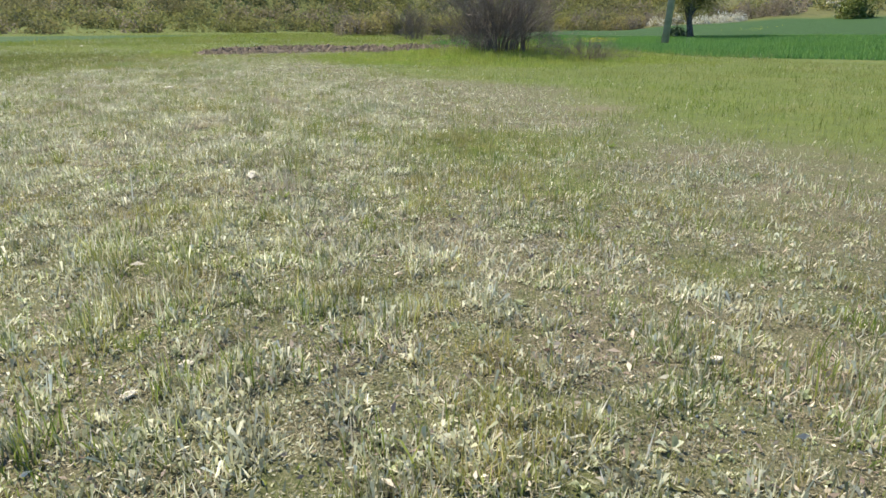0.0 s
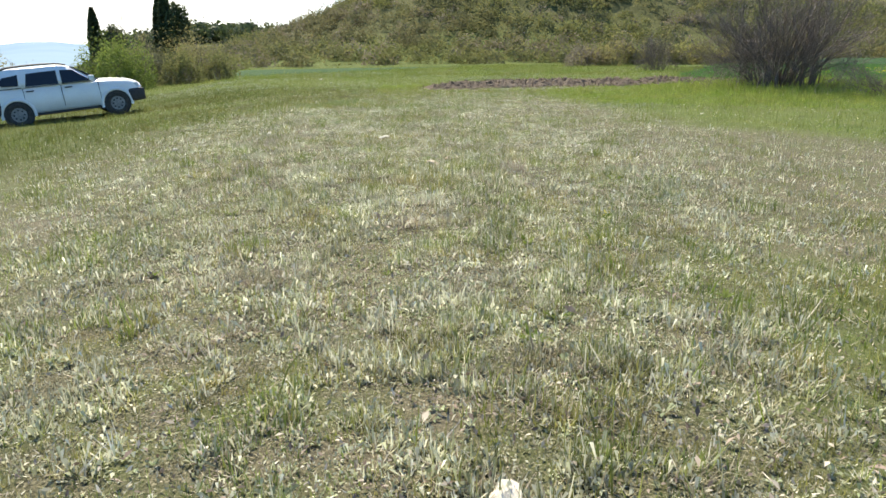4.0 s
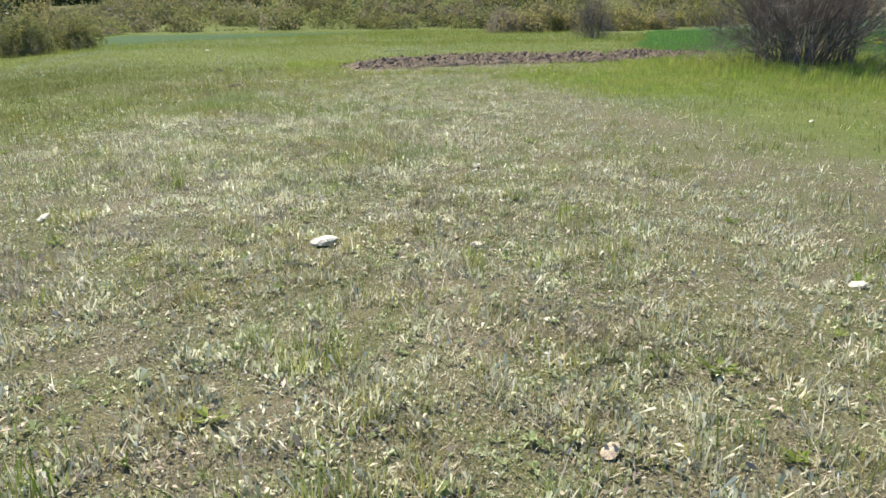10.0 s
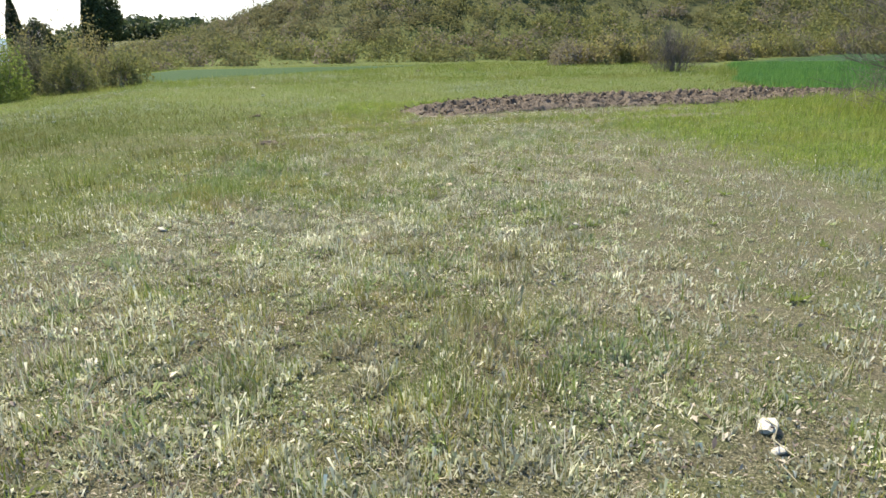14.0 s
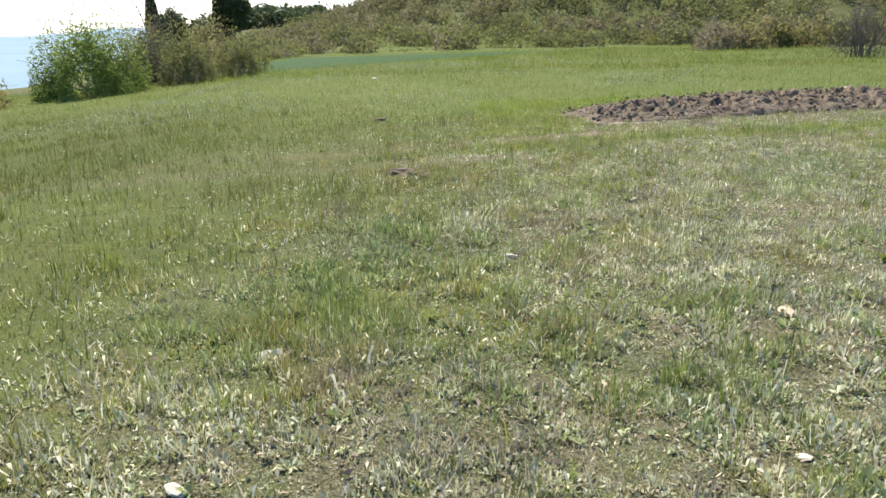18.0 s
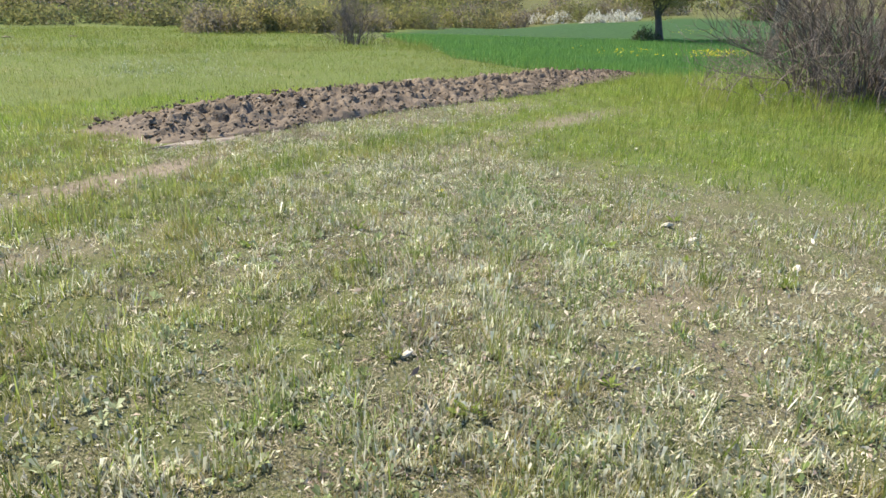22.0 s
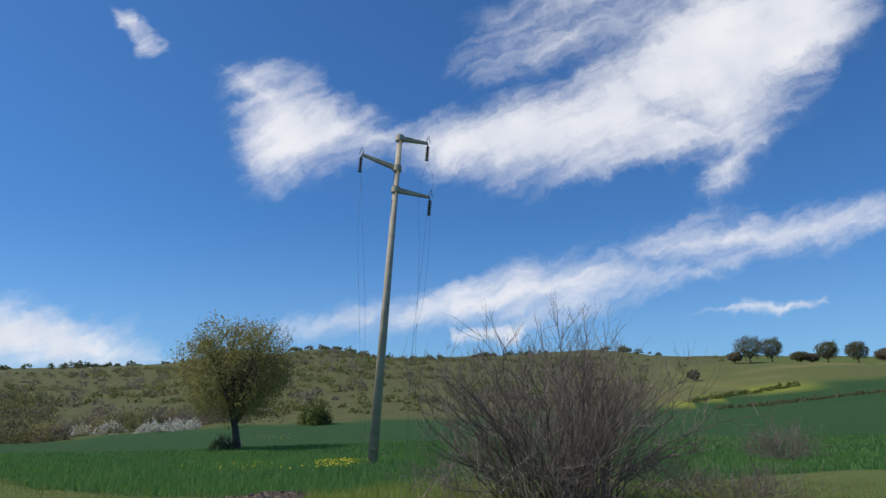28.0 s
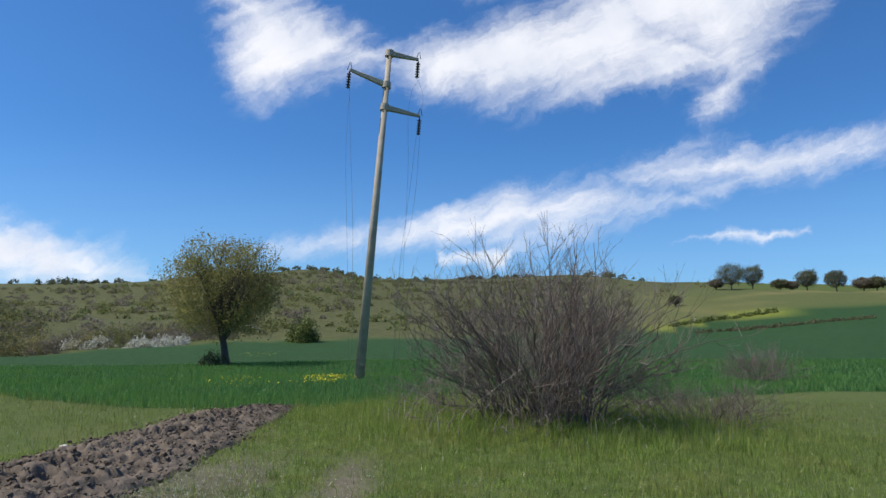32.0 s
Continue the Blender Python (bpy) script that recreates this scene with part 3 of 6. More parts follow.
# ---- mesh helpers ----
def from_arrays(name, verts, tris, mat, smooth_faces=False):
    """A mesh from vertex and triangle arrays."""
    me = bpy.data.meshes.new(name)
    verts, tris = np.ascontiguousarray(verts, np.float32), np.ascontiguousarray(tris, np.int32)
    k = tris.shape[1]
    me.vertices.add(len(verts))
    me.vertices.foreach_set("co", verts.ravel())
    me.loops.add(tris.size)
    me.loops.foreach_set("vertex_index", tris.ravel())
    me.polygons.add(len(tris))
    me.polygons.foreach_set("loop_start", np.arange(0, tris.size, k, dtype=np.int32))
    me.update(calc_edges=True)
    me.validate()
    if smooth_faces:
        me.polygons.foreach_set("use_smooth", np.ones(len(tris), bool))
    me.materials.append(mat)
    return me


def part(name, bm, mat, parent, label="", smooth_faces=False):
    """Links a bmesh, or a mesh, as one object under a thing or a part."""
    if isinstance(bm, bmesh.types.BMesh):
        me = bpy.data.meshes.new(name)
        if smooth_faces:
            for f in bm.faces:
                f.smooth = True
        bm.to_mesh(me)
        bm.free()
        me.materials.append(mat)
    else:
        me = bm
    ob = new(name, me)
    ob.parent = parent
    if label:
        ob["label"] = label
    return ob


def thing(name, m, label, category, group="", kind=""):
    ob = new(name)
    ob.empty_display_size = 0.2
    ob.matrix_world = m
    return tagged(ob, label, category, group, kind)


def box(bm, x0, x1, y0, y1, z0, z1, bevel=0.0):
    r = bmesh.ops.create_cube(bm, size=1.0, matrix=Matrix.LocRotScale(((x0 + x1) / 2, (y0 + y1) / 2, (z0 + z1) / 2), None, (abs(x1 - x0), abs(y1 - y0), abs(z1 - z0))))
    if bevel:
        es = {e for v in r["verts"] for e in v.link_edges}
        bmesh.ops.bevel(bm, geom=list(es), offset=bevel, segments=2, affect="EDGES", profile=0.6)
    return r["verts"]


def tube_arrays(paths, radii, sides=3):
    """Tapered tubes: paths (n, k, 3), radii (n, k)."""
    paths, radii = np.asarray(paths, float), np.asarray(radii, float)
    n, k, _ = paths.shape
    tan = np.gradient(paths, axis=1)
    tan /= np.linalg.norm(tan, axis=2, keepdims=True) + 1e-9
    ref = np.where(np.abs(tan[..., 2:3]) > 0.9, np.array([1.0, 0, 0]), np.array([0, 0, 1.0]))
    a = np.cross(tan, ref)
    a /= np.linalg.norm(a, axis=2, keepdims=True) + 1e-9
    b = np.cross(tan, a)
    ang = np.arange(sides) * 2 * np.pi / sides
    ring = paths[:, :, None] + radii[:, :, None, None] * (a[:, :, None] * np.cos(ang)[:, None] + b[:, :, None] * np.sin(ang)[:, None])
    verts = ring.reshape(-1, 3)
    base = np.arange(n)[:, None, None] * k * sides + np.arange(k - 1)[:, None] * sides
    i = np.arange(sides)
    j = (i + 1) % sides
    quads = np.stack([base + i, base + j, base + sides + j, base + sides + i], -1).reshape(-1, 4)
    return verts, quads


def tubes(name, paths, radii, mat, sides=3):
    v, q = tube_arrays(paths, radii, sides)
    return from_arrays(name, v, q, mat, True)


def leaf_arrays(centres, size, seed, aspect=0.6, up=0.0, tri=False):
    """Leaf or leaf-clump diamonds, turned at random, round centres."""
    g = np.random.default_rng(seed)
    n = len(centres)
    d = g.normal(size=(n, 3))
    d[:, 2] += up
    d /= np.linalg.norm(d, axis=1, keepdims=True)
    e = np.cross(d, g.normal(size=(n, 3)))
    e /= np.linalg.norm(e, axis=1, keepdims=True) + 1e-9
    f = np.cross(d, e)
    s = (np.asarray(size) * g.uniform(0.6, 1.3, n))[:, None]
    if tri:
        v = np.stack([centres - e * s - f * s * 0.6 * aspect, centres + e * s - f * s * 0.3 * aspect, centres + f * s * 1.2 * aspect + d * s * 0.2], 1)
        return v.reshape(-1, 3), np.arange(n * 3).reshape(n, 3)
    v = np.stack([centres - e * s, centres + f * s * aspect, centres + e * s, centres - f * s * aspect], 1)
    v[:, 1] += d * s * 0.25
    v[:, 3] += d * s * 0.25
    q = np.arange(n * 4).reshape(n, 4)
    return v.reshape(-1, 3), q


def blades(name, x, y, length, width, lean, mat, seed, root=None, flat=0.0, simple=False, broad_tip=False):
    """Grass blades, one bent two-piece blade each: base, middle, tip."""
    g = np.random.default_rng(seed)
    n = len(x)
    z = land(x, y) if root is None else root
    a = g.uniform(0, 2 * np.pi, n)
    t = np.clip(np.abs(g.normal(0, lean, n)) + flat, 0, 1.45)
    out = np.stack([np.cos(a), np.sin(a), 0 * a], 1)
    side = np.stack([-np.sin(a), np.cos(a), 0 * a], 1)
    tw = g.uniform(-1.2, 1.2, n)[:, None]
    side = side * np.cos(tw) + out * np.sin(tw)
    up = np.array([0, 0, 1.0])
    p0 = np.stack([x, y, z - 0.006], 1)
    L, W = np.asarray(length)[:, None], np.asarray(width)[:, None]
    p1 = p0 + L * (out * np.sin(t * 0.8)[:, None] + up * np.cos(t * 0.8)[:, None]) * 0.55
    t2 = np.clip(t * 1.5, 0, 1.7)
    p2 = p1 + L * (out * np.sin(t2)[:, None] + up * np.cos(t2)[:, None]) * 0.45
    if broad_tip:
        v = np.stack([p0, p2 - side * W * 0.5, p2 + side * W * 0.5], 1).reshape(-1, 3)
        return from_arrays(name, v, np.arange(n * 3).reshape(n, 3), mat)
    if simple:
        v = np.stack([p0 - side * W * 0.5, p0 + side * W * 0.5, p2], 1).reshape(-1, 3)
        return from_arrays(name, v, np.arange(n * 3).reshape(n, 3), mat)
    v = np.stack([p0 - side * W * 0.5, p0 + side * W * 0.5, p1 + side * W * 0.42, p1 - side * W * 0.42, p2], 1).reshape(-1, 3)
    b = np.arange(n)[:, None] * 5
    tri = np.concatenate([b + np.array([0, 1, 2]), b + np.array([0, 2, 3]), b + np.array([3, 2, 4])], 1).reshape(-1, 3)
    return from_arrays(name, v, tri, mat)

# ---- ground ----
def spaced(lo, hi, step, far, grow=1.09):
    mid = list(np.arange(lo, hi + step / 2, step))
    s, right = step, [hi]
    while right[-1] < far:
        s *= grow
        right.append(right[-1] + s)
    s, left = step, [lo]
    while left[-1] > -far:
        s *= grow
        left.append(left[-1] - s)
    return np.array(left[:0:-1] + mid + right[1:])


def build_ground():
    gx, gy = spaced(-16, 26, 0.36, 3500), spaced(-4, 50, 0.36, 3500)
    X, Y = np.meshgrid(gx, gy)
    X, Y = X.ravel(), Y.ravel()
    Z = land(X, Y)
    nx, ny = len(gx), len(gy)
    i = (np.arange(ny - 1)[:, None] * nx + np.arange(nx - 1)).ravel()
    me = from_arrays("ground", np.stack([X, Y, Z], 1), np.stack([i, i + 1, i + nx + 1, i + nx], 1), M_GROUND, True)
    worn, soil, n1, n2, r, az = zones(X, Y)
    c = corn(X, Y)
    scrub = np.maximum(smooth(r, 88, 104) * (1 - smooth(az, 94, 100)), smooth(r, 30, 60) * (smooth(-az, 26, 32) + smooth(az, 125, 135)))
    band = smooth(az, 90, 93)
    edge = np.interp(az, [86, 90, 93, 97, 104, 112, 130], [99, 104, 111, 123, 134, 145, 158])
    fallow = band * smooth(r - edge, 2, 5) * (1 - smooth(r, 215, 235))
    bloom = band * (1 - smooth(az, 100, 104)) * smooth(r - edge + n2 * 4, 0.5, 2) * (1 - smooth(r - edge + n2 * 4, 5, 7))
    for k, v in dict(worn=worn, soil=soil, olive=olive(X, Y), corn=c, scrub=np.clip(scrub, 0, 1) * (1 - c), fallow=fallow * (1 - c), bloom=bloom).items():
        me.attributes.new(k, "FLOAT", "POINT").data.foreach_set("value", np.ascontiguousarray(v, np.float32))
    tagged(new("ground", me), "sloping spring meadow with worn dry grass, bare soil and hills", "ground", kind="structure")


build_ground()

# ---- leaning power pole ----
POLE_FOOT, POLE_TOP = Vector((31.25, 40.12, -0.35)), Vector((31.72, 38.86, 17.11))


def build_pole():
    axis = POLE_TOP - POLE_FOOT
    L = axis.length
    turn = axis.to_track_quat("Z", "Y").to_matrix().to_4x4()
    m = Matrix.Translation(POLE_FOOT) @ turn
    pole = thing("power_pole", m, "leaning grey concrete power pole with three crossarms and loose wires", "utility pole")
    inv = m.inverted()

    def cone(r0, r1, z0, z1, seg=20):
        bm = bmesh.new()
        bmesh.ops.create_cone(bm, cap_ends=True, segments=seg, radius1=r0, radius2=r1, depth=z1 - z0, matrix=Matrix.Translation((0, 0, (z0 + z1) / 2)))
        return bm
    part("shaft", cone(0.25, 0.135, 0, L), M_CONCRETE, pole, "tapering weathered concrete shaft", True)
    arms = [("crossarm", 17.02, (32.22, 37.40, 16.72)), ("crossarm", 15.25, (30.95, 40.82, 16.02)), ("crossarm", 14.02, (32.25, 37.32, 13.58))]
    for name, z, tip in arms:
        root = POLE_FOOT + axis * ((z + 0.35) / (17.11 + 0.35))
        a, b = inv @ root, inv @ Vector(tip)
        d = b - a
        bm = bmesh.new()
        # collar round the shaft
        bmesh.ops.create_cone(bm, cap_ends=True, segments=16, radius1=0.24, radius2=0.22, depth=0.34, matrix=Matrix.Translation(a))
        part("collar", bm, M_CONCRETE, pole)
        bm = bmesh.new()
        rot = d.to_track_quat("Z", "Y").to_matrix().to_4x4()
        vs = bmesh.ops.create_cone(bm, cap_ends=True, segments=4, radius1=0.20, radius2=0.10, depth=d.length, matrix=Matrix.Translation(a + d / 2) @ rot @ Matrix.Rotation(radians(45), 4, "Z"))["verts"]
        bmesh.ops.bevel(bm, geom=bm.edges[:], offset=0.02, segments=1, affect="EDGES")
        arm = part("crossarm", bm, M_CONCRETE, pole)
        # steel pins at the tip
        for k in (-1, 1):
            bm = bmesh.new()
            bmesh.ops.create_cone(bm, cap_ends=True, segments=6, radius1=0.022, radius2=0.015, depth=0.42, matrix=Matrix.Translation(b + Vector((0.06 * k, 0.07 * k, 0.22))) @ Matrix.Rotation(radians(14 * k), 4, "X"))
            part("pin", bm, M_STEEL, arm, "rusty steel pin")
        # string of insulator discs
        bm = bmesh.new()
        bmesh.ops.create_cone(bm, cap_ends=True, segments=6, radius1=0.02, radius2=0.02, depth=1.05, matrix=Matrix.Translation(b + Vector((0, 0, -0.55))))
        string = part("insulator", bm, M_STEEL, pole, "dark suspended string of porcelain insulator discs")
        for k in range(6):
            bm = bmesh.new()
            zc = -0.22 - 0.145 * k
            bmesh.ops.create_cone(bm, cap_ends=True, segments=14, radius1=0.125, radius2=0.04, depth=0.075, matrix=Matrix.Translation(b + Vector((0, 0, zc))))
            bmesh.ops.create_cone(bm, cap_ends=True, segments=10, radius1=0.045, radius2=0.045, depth=0.07, matrix=Matrix.Translation(b + Vector((0, 0, zc + 0.06))))
            part("disc", bm, M_CERAMIC, string, "", True)
    return pole


def wire(pts, r=0.006):
    """A slack wire through points, as one thin tube."""
    t = np.linspace(0, 1, 40)
    p = np.array(pts, float)
    s = np.linspace(0, 1, len(p))
    path = np.stack([np.interp(t, s, p[:, k]) for k in range(3)], 1)
    for _ in range(6):
        path[1:-1] = (path[:-2] + 2 * path[1:-1] + path[2:]) / 4
    ob = new("loose_wire", tubes("loose_wire", path[None], np.full((1, 40), r), M_WIRE, 5))
    return tagged(ob, "thin slack wire hanging from a pole's insulator", "wire", "loose wires")


build_pole()
wire([(30.95, 40.82, 15.0), (30.96, 40.70, 12.0), (31.0, 40.5, 8.0), (31.05, 40.45, 3.0), (31.1, 40.45, 0.0)])
wire([(30.95, 40.80, 15.0), (30.9, 40.95, 11.5), (30.93, 40.75, 6.5), (31.0, 40.62, 2.0), (31.0, 40.6, 0.0)])
wire([(32.25, 37.32, 12.5), (32.2, 37.45, 10.0), (32.1, 37.75, 7.5), (31.95, 38.15, 6.3), (31.8, 38.45, 3.0), (31.75, 38.5, 0.0)])
wire([(32.22, 37.40, 15.6), (32.35, 37.1, 14.6), (32.2, 37.5, 12.6), (32.1, 37.8, 9.5), (31.9, 38.3, 5.5), (31.8, 38.5, 0.0)])
wire([(32.22, 37.40, 15.6), (32.05, 37.75, 14.9), (31.98, 37.9, 13.6), (32.0, 37.85, 11.0), (31.95, 37.95, 8.0), (31.8, 38.3, 0.0)], 0.006)


# ---- woody plants ----
def grow(base, n, height, spread, seed, lean=0.5, wander=0.10, k=8, foot=0.42):
    """Stems that rise from a base and arch outwards: (n, k, 3)."""
    g = np.random.default_rng(seed)
    a = g.uniform(0, 2 * np.pi, n)
    o = np.abs(g.normal(0, 0.5, n)).clip(0, 1)
    s = np.linspace(0, 1, k)
    h = height * g.uniform(0.55, 1.0, n) * (1 - 0.35 * o * lean)
    r0 = spread * foot * g.uniform(0, 1, n) ** 0.8
    r1 = spread * (0.15 + 0.85 * g.uniform(0, 1, n) ** 0.8)
    rad = r0[:, None] + (r1 - r0)[:, None] * s ** 1.3
    x = np.cos(a)[:, None] * rad + np.cumsum(g.normal(0, wander, (n, k)), 1) * s
    y = np.sin(a)[:, None] * rad + np.cumsum(g.normal(0, wander, (n, k)), 1) * s
    edge = (r1 / spread)[:, None]
    z = h[:, None] * (s ** 0.85) * np.sqrt(np.clip(1 - 0.86 * edge ** 2, 0.08, 1)) + np.cumsum(g.normal(0, wander * 0.5, (n, k)), 1) * s
    z[:, 0] = 0
    return np.stack([x, y, np.maximum(z, -0.02)], 2) + np.array(base)


def side_shoots(paths, per, length, seed, k=5, rise=0.5, lo=0.25):
    """Shoots that leave the given paths."""
    g = np.random.default_rng(seed)
    n, m, _ = paths.shape
    src = np.repeat(np.arange(n), per)
    t = g.uniform(lo, 1.0, len(src)) * (m - 1)
    i = np.minimum(t.astype(int), m - 2)
    f = (t - i)[:, None]
    p0 = paths[src, i] * (1 - f) + paths[src, i + 1] * f
    tan = paths[src, i + 1] - paths[src, i]
    tan /= np.linalg.norm(tan, axis=1, keepdims=True) + 1e-9
    d = tan * 0.8 + g.normal(0, 0.55, (len(src), 3))
    d[:, 2] += rise
    d /= np.linalg.norm(d, axis=1, keepdims=True)
    s = np.linspace(0, 1, k)
    ln = length * g.uniform(0.4, 1.2, len(src))
    out = p0[:, None] + d[:, None] * (ln[:, None] * s)[..., None]
    out += np.cumsum(g.normal(0, length * 0.035, out.shape), 1) * s[None, :, None]
    out[:, :, 2] += (s ** 2)[None] * ln[:, None] * 0.12
    return out


def bare_bush(name, x, y, height, spread, stems, seed, label, per=(7, 5), r=0.022, twig=0.8, wander=0.10):
    z = float(land(x, y))
    bush = thing(name, pose(x, y, z), label, "bush")
    st = grow((0, 0, 0), stems, height, spread, seed, wander=wander)
    rad = r * np.linspace(1, 0.32, st.shape[1])[None] * np.random.default_rng(seed).uniform(0.6, 1.4, (stems, 1))
    for k in range(stems):
        part("stem", tubes("stem", st[k:k + 1], rad[k:k + 1], M_STEM, 5), None, bush)
    b1 = side_shoots(st, per[0], twig, seed + 1)
    tangle = part("branch_tangle", tubes("branch_tangle", b1, (r * 0.42) * np.linspace(1, 0.45, 5)[None].repeat(len(b1), 0), M_TWIG, 3), None, bush)
    b2 = side_shoots(b1, per[1], twig * 0.45, seed + 2, k=4, rise=0.3)
    haze = part("twig_haze", tubes("twig_haze", b2, (r * 0.2) * np.linspace(1, 0.55, 4)[None].repeat(len(b2), 0), M_TWIG, 3), None, bush, "fine leafless reddish-grey twigs")
    # low sprays that arch down to the grass at the sides
    low = grow((0, 0, 0), stems, height * 0.42, spread * 1.12, seed + 7, wander=wander, foot=0.95)
    l1 = side_shoots(low, per[0] - 2, twig * 0.8, seed + 8, rise=0.1, lo=0.15)
    v1, q1 = tube_arrays(low, (r * 0.4) * np.linspace(1, 0.35, low.shape[1])[None].repeat(stems, 0))
    v2, q2 = tube_arrays(l1, (r * 0.24) * np.linspace(1, 0.5, 5)[None].repeat(len(l1), 0))
    sprays = part("low_sprays", from_arrays("low_sprays", np.concatenate([v1, v2]), np.concatenate([q1, q2 + len(v1)]), M_TWIG), None, bush)
    tagged(tangle, kind="stuff"), tagged(haze, kind="stuff"), tagged(sprays, kind="stuff")
    return bush


bare_bush("bare_bush", 13.6, 28.9, 4.0, 3.15, 165, 100, "large leafless grey-brown bush in the green meadow", (12, 4), 0.016, 0.68, 0.14)
bare_bush("low_bare_bush", 15.8, 25.4, 1.0, 2.2, 60, 110, "low leafless scrub beside a large bare bush", (7, 6), 0.008, 0.4)
bare_bush("bare_bush", 18.9, 57.2, 3.3, 2.0, 45, 120, "reddish leafless bush at the meadow's edge", (8, 5), 0.02, 0.7)
bare_bush("bare_bush", 36.2, 20.9, 2.0, 2.1, 60, 130, "thin leafless bush in the corn", (7, 5), 0.015, 0.6)


def leafy_tree(name, x, y, height, crown_r, crown_z, mat, leaf, seed, label, trunk_r=0.3, count=9000, lean=(0.0, 0.0), gaps=0.5, category="tree"):
    """Tapered trunk, limbs, and a crown of leaf clumps hung on the twigs."""
    z = float(land(x, y)) - 0.05
    tree = thing(name, pose(x, y, z), label, category)
    g = np.random.default_rng(seed)
    n = 11
    s = np.linspace(0, 1, 7)
    tp = np.stack([lean[0] * s ** 1.5 + np.cumsum(g.normal(0, 0.04, 7)) * s, lean[1] * s ** 1.5, s * crown_z * 1.0], 1)[None]
    part("trunk", tubes("trunk", tp, (trunk_r * np.array([1.35, 1.02, 0.92, 0.86, 0.82, 0.78, 0.6]))[None], M_BARK, 9), None, tree, "dark fissured trunk")
    top = tp[0, -1]
    k = 7
    a = np.linspace(0, 2 * np.pi, n, endpoint=False) + g.normal(0, 0.25, n)
    reach = crown_r * g.uniform(0.55, 0.95, n)
    el = g.uniform(0.25, 1.25, n)
    s = np.linspace(0, 1, k)
    hh = (height - crown_z) * np.sin(el) * 0.92
    limbs = np.stack([top[0] + np.cos(a)[:, None] * (reach * np.cos(el * 0.8))[:, None] * s, top[1] + np.sin(a)[:, None] * (reach * np.cos(el * 0.8))[:, None] * s,
                      crown_z * 0.82 + hh[:, None] * s ** 0.8 + 0 * s], 2)
    limbs += np.cumsum(g.normal(0, 0.10 * crown_r / 4, limbs.shape), 1) * s[None, :, None]
    part("limb_spread", tubes("limb_spread", limbs, (trunk_r * 0.5 * np.linspace(1, 0.2, k))[None].repeat(n, 0), M_BARK, 6), None, tree)
    b1 = side_shoots(limbs, 9 if count > 5000 else 6, crown_r * 0.5, seed + 1, rise=0.25, lo=0.2)
    b2 = side_shoots(b1, 6 if count > 5000 else 2, crown_r * 0.26, seed + 2, k=4, rise=0.0)
    v1, q1 = tube_arrays(b1, (trunk_r * 0.14 * np.linspace(1, 0.4, 5))[None].repeat(len(b1), 0))
    v2, q2 = tube_arrays(b2, (trunk_r * 0.06 * np.linspace(1, 0.5, 4))[None].repeat(len(b2), 0))
    haze = part("twig_haze", from_arrays("twig_haze", np.concatenate([v1, v2]), np.concatenate([q1, q2 + len(v1)]), M_BARK), None, tree)
    tagged(haze, kind="stuff")
    pts = np.concatenate([b2[:, 1:].reshape(-1, 3), b1[:, 2:].reshape(-1, 3)])
    mid = np.array([top[0], top[1], (crown_z + height) / 2])
    rel = (pts - mid) / np.array([crown_r, crown_r, (height - crown_z) / 2 * 1.06])
    d = np.linalg.norm(rel, axis=1, keepdims=True)
    pts = np.where(d > 1, mid + (pts - mid) / d, pts)
    u = g.normal(size=(count, 3))
    u /= np.linalg.norm(u, axis=1, keepdims=True)
    shell = mid + u * g.uniform(0.25, 1.0, (count, 1)) ** 0.4 * np.array([crown_r, crown_r, (height - crown_z) / 2]) * (1 + 0.12 * np.sin(u[:, :1] * 7 + seed) + 0.1 * np.sin(u[:, 1:2] * 9))
    pts = np.concatenate([pts, shell])
    pick = pts[g.integers(0, len(pts), count)] + g.normal(0, crown_r * 0.06, (count, 3))
    keep = fbm(pick[:, 0] / (crown_r * 0.3) + 50, pick[:, 1] / (crown_r * 0.3) + pick[:, 2] / (crown_r * 0.4), seed) > gaps - 0.14
    v, q = leaf_arrays(pick[keep], leaf, seed + 3)
    part("crown", from_arrays("crown", v, q, mat), None, tree, "airy crown of small leaves")
    return tree


leafy_tree("field_tree", 48.9, 58.9, 10.4, 4.7, 2.3, M_TREE, 0.085, 200, "lone spreading tree in young olive-green leaf in the corn", 0.34, 34000, (-0.35, 0.2), 0.53)

# ---- dug strip ----
def lump(seed, detail=2, rough=0.35, flat=0.7):
    """A rough clod or stone, one mesh, about 1 across."""
    bm = bmesh.new()
    bmesh.ops.create_icosphere(bm, subdivisions=detail, radius=0.5)
    off = Vector((seed * 3.7, seed * 1.3, seed * 2.1))
    for v in bm.verts:
        p = v.co * 2.2 + off
        d = 1 + rough * (noise.noise(p) + 0.6 * noise.noise(p * 2.3) + 0.4 * noise.noise(p * 5.1))
        v.co = Vector((v.co.x * d, v.co.y * d, v.co.z * d * flat))
    return bm


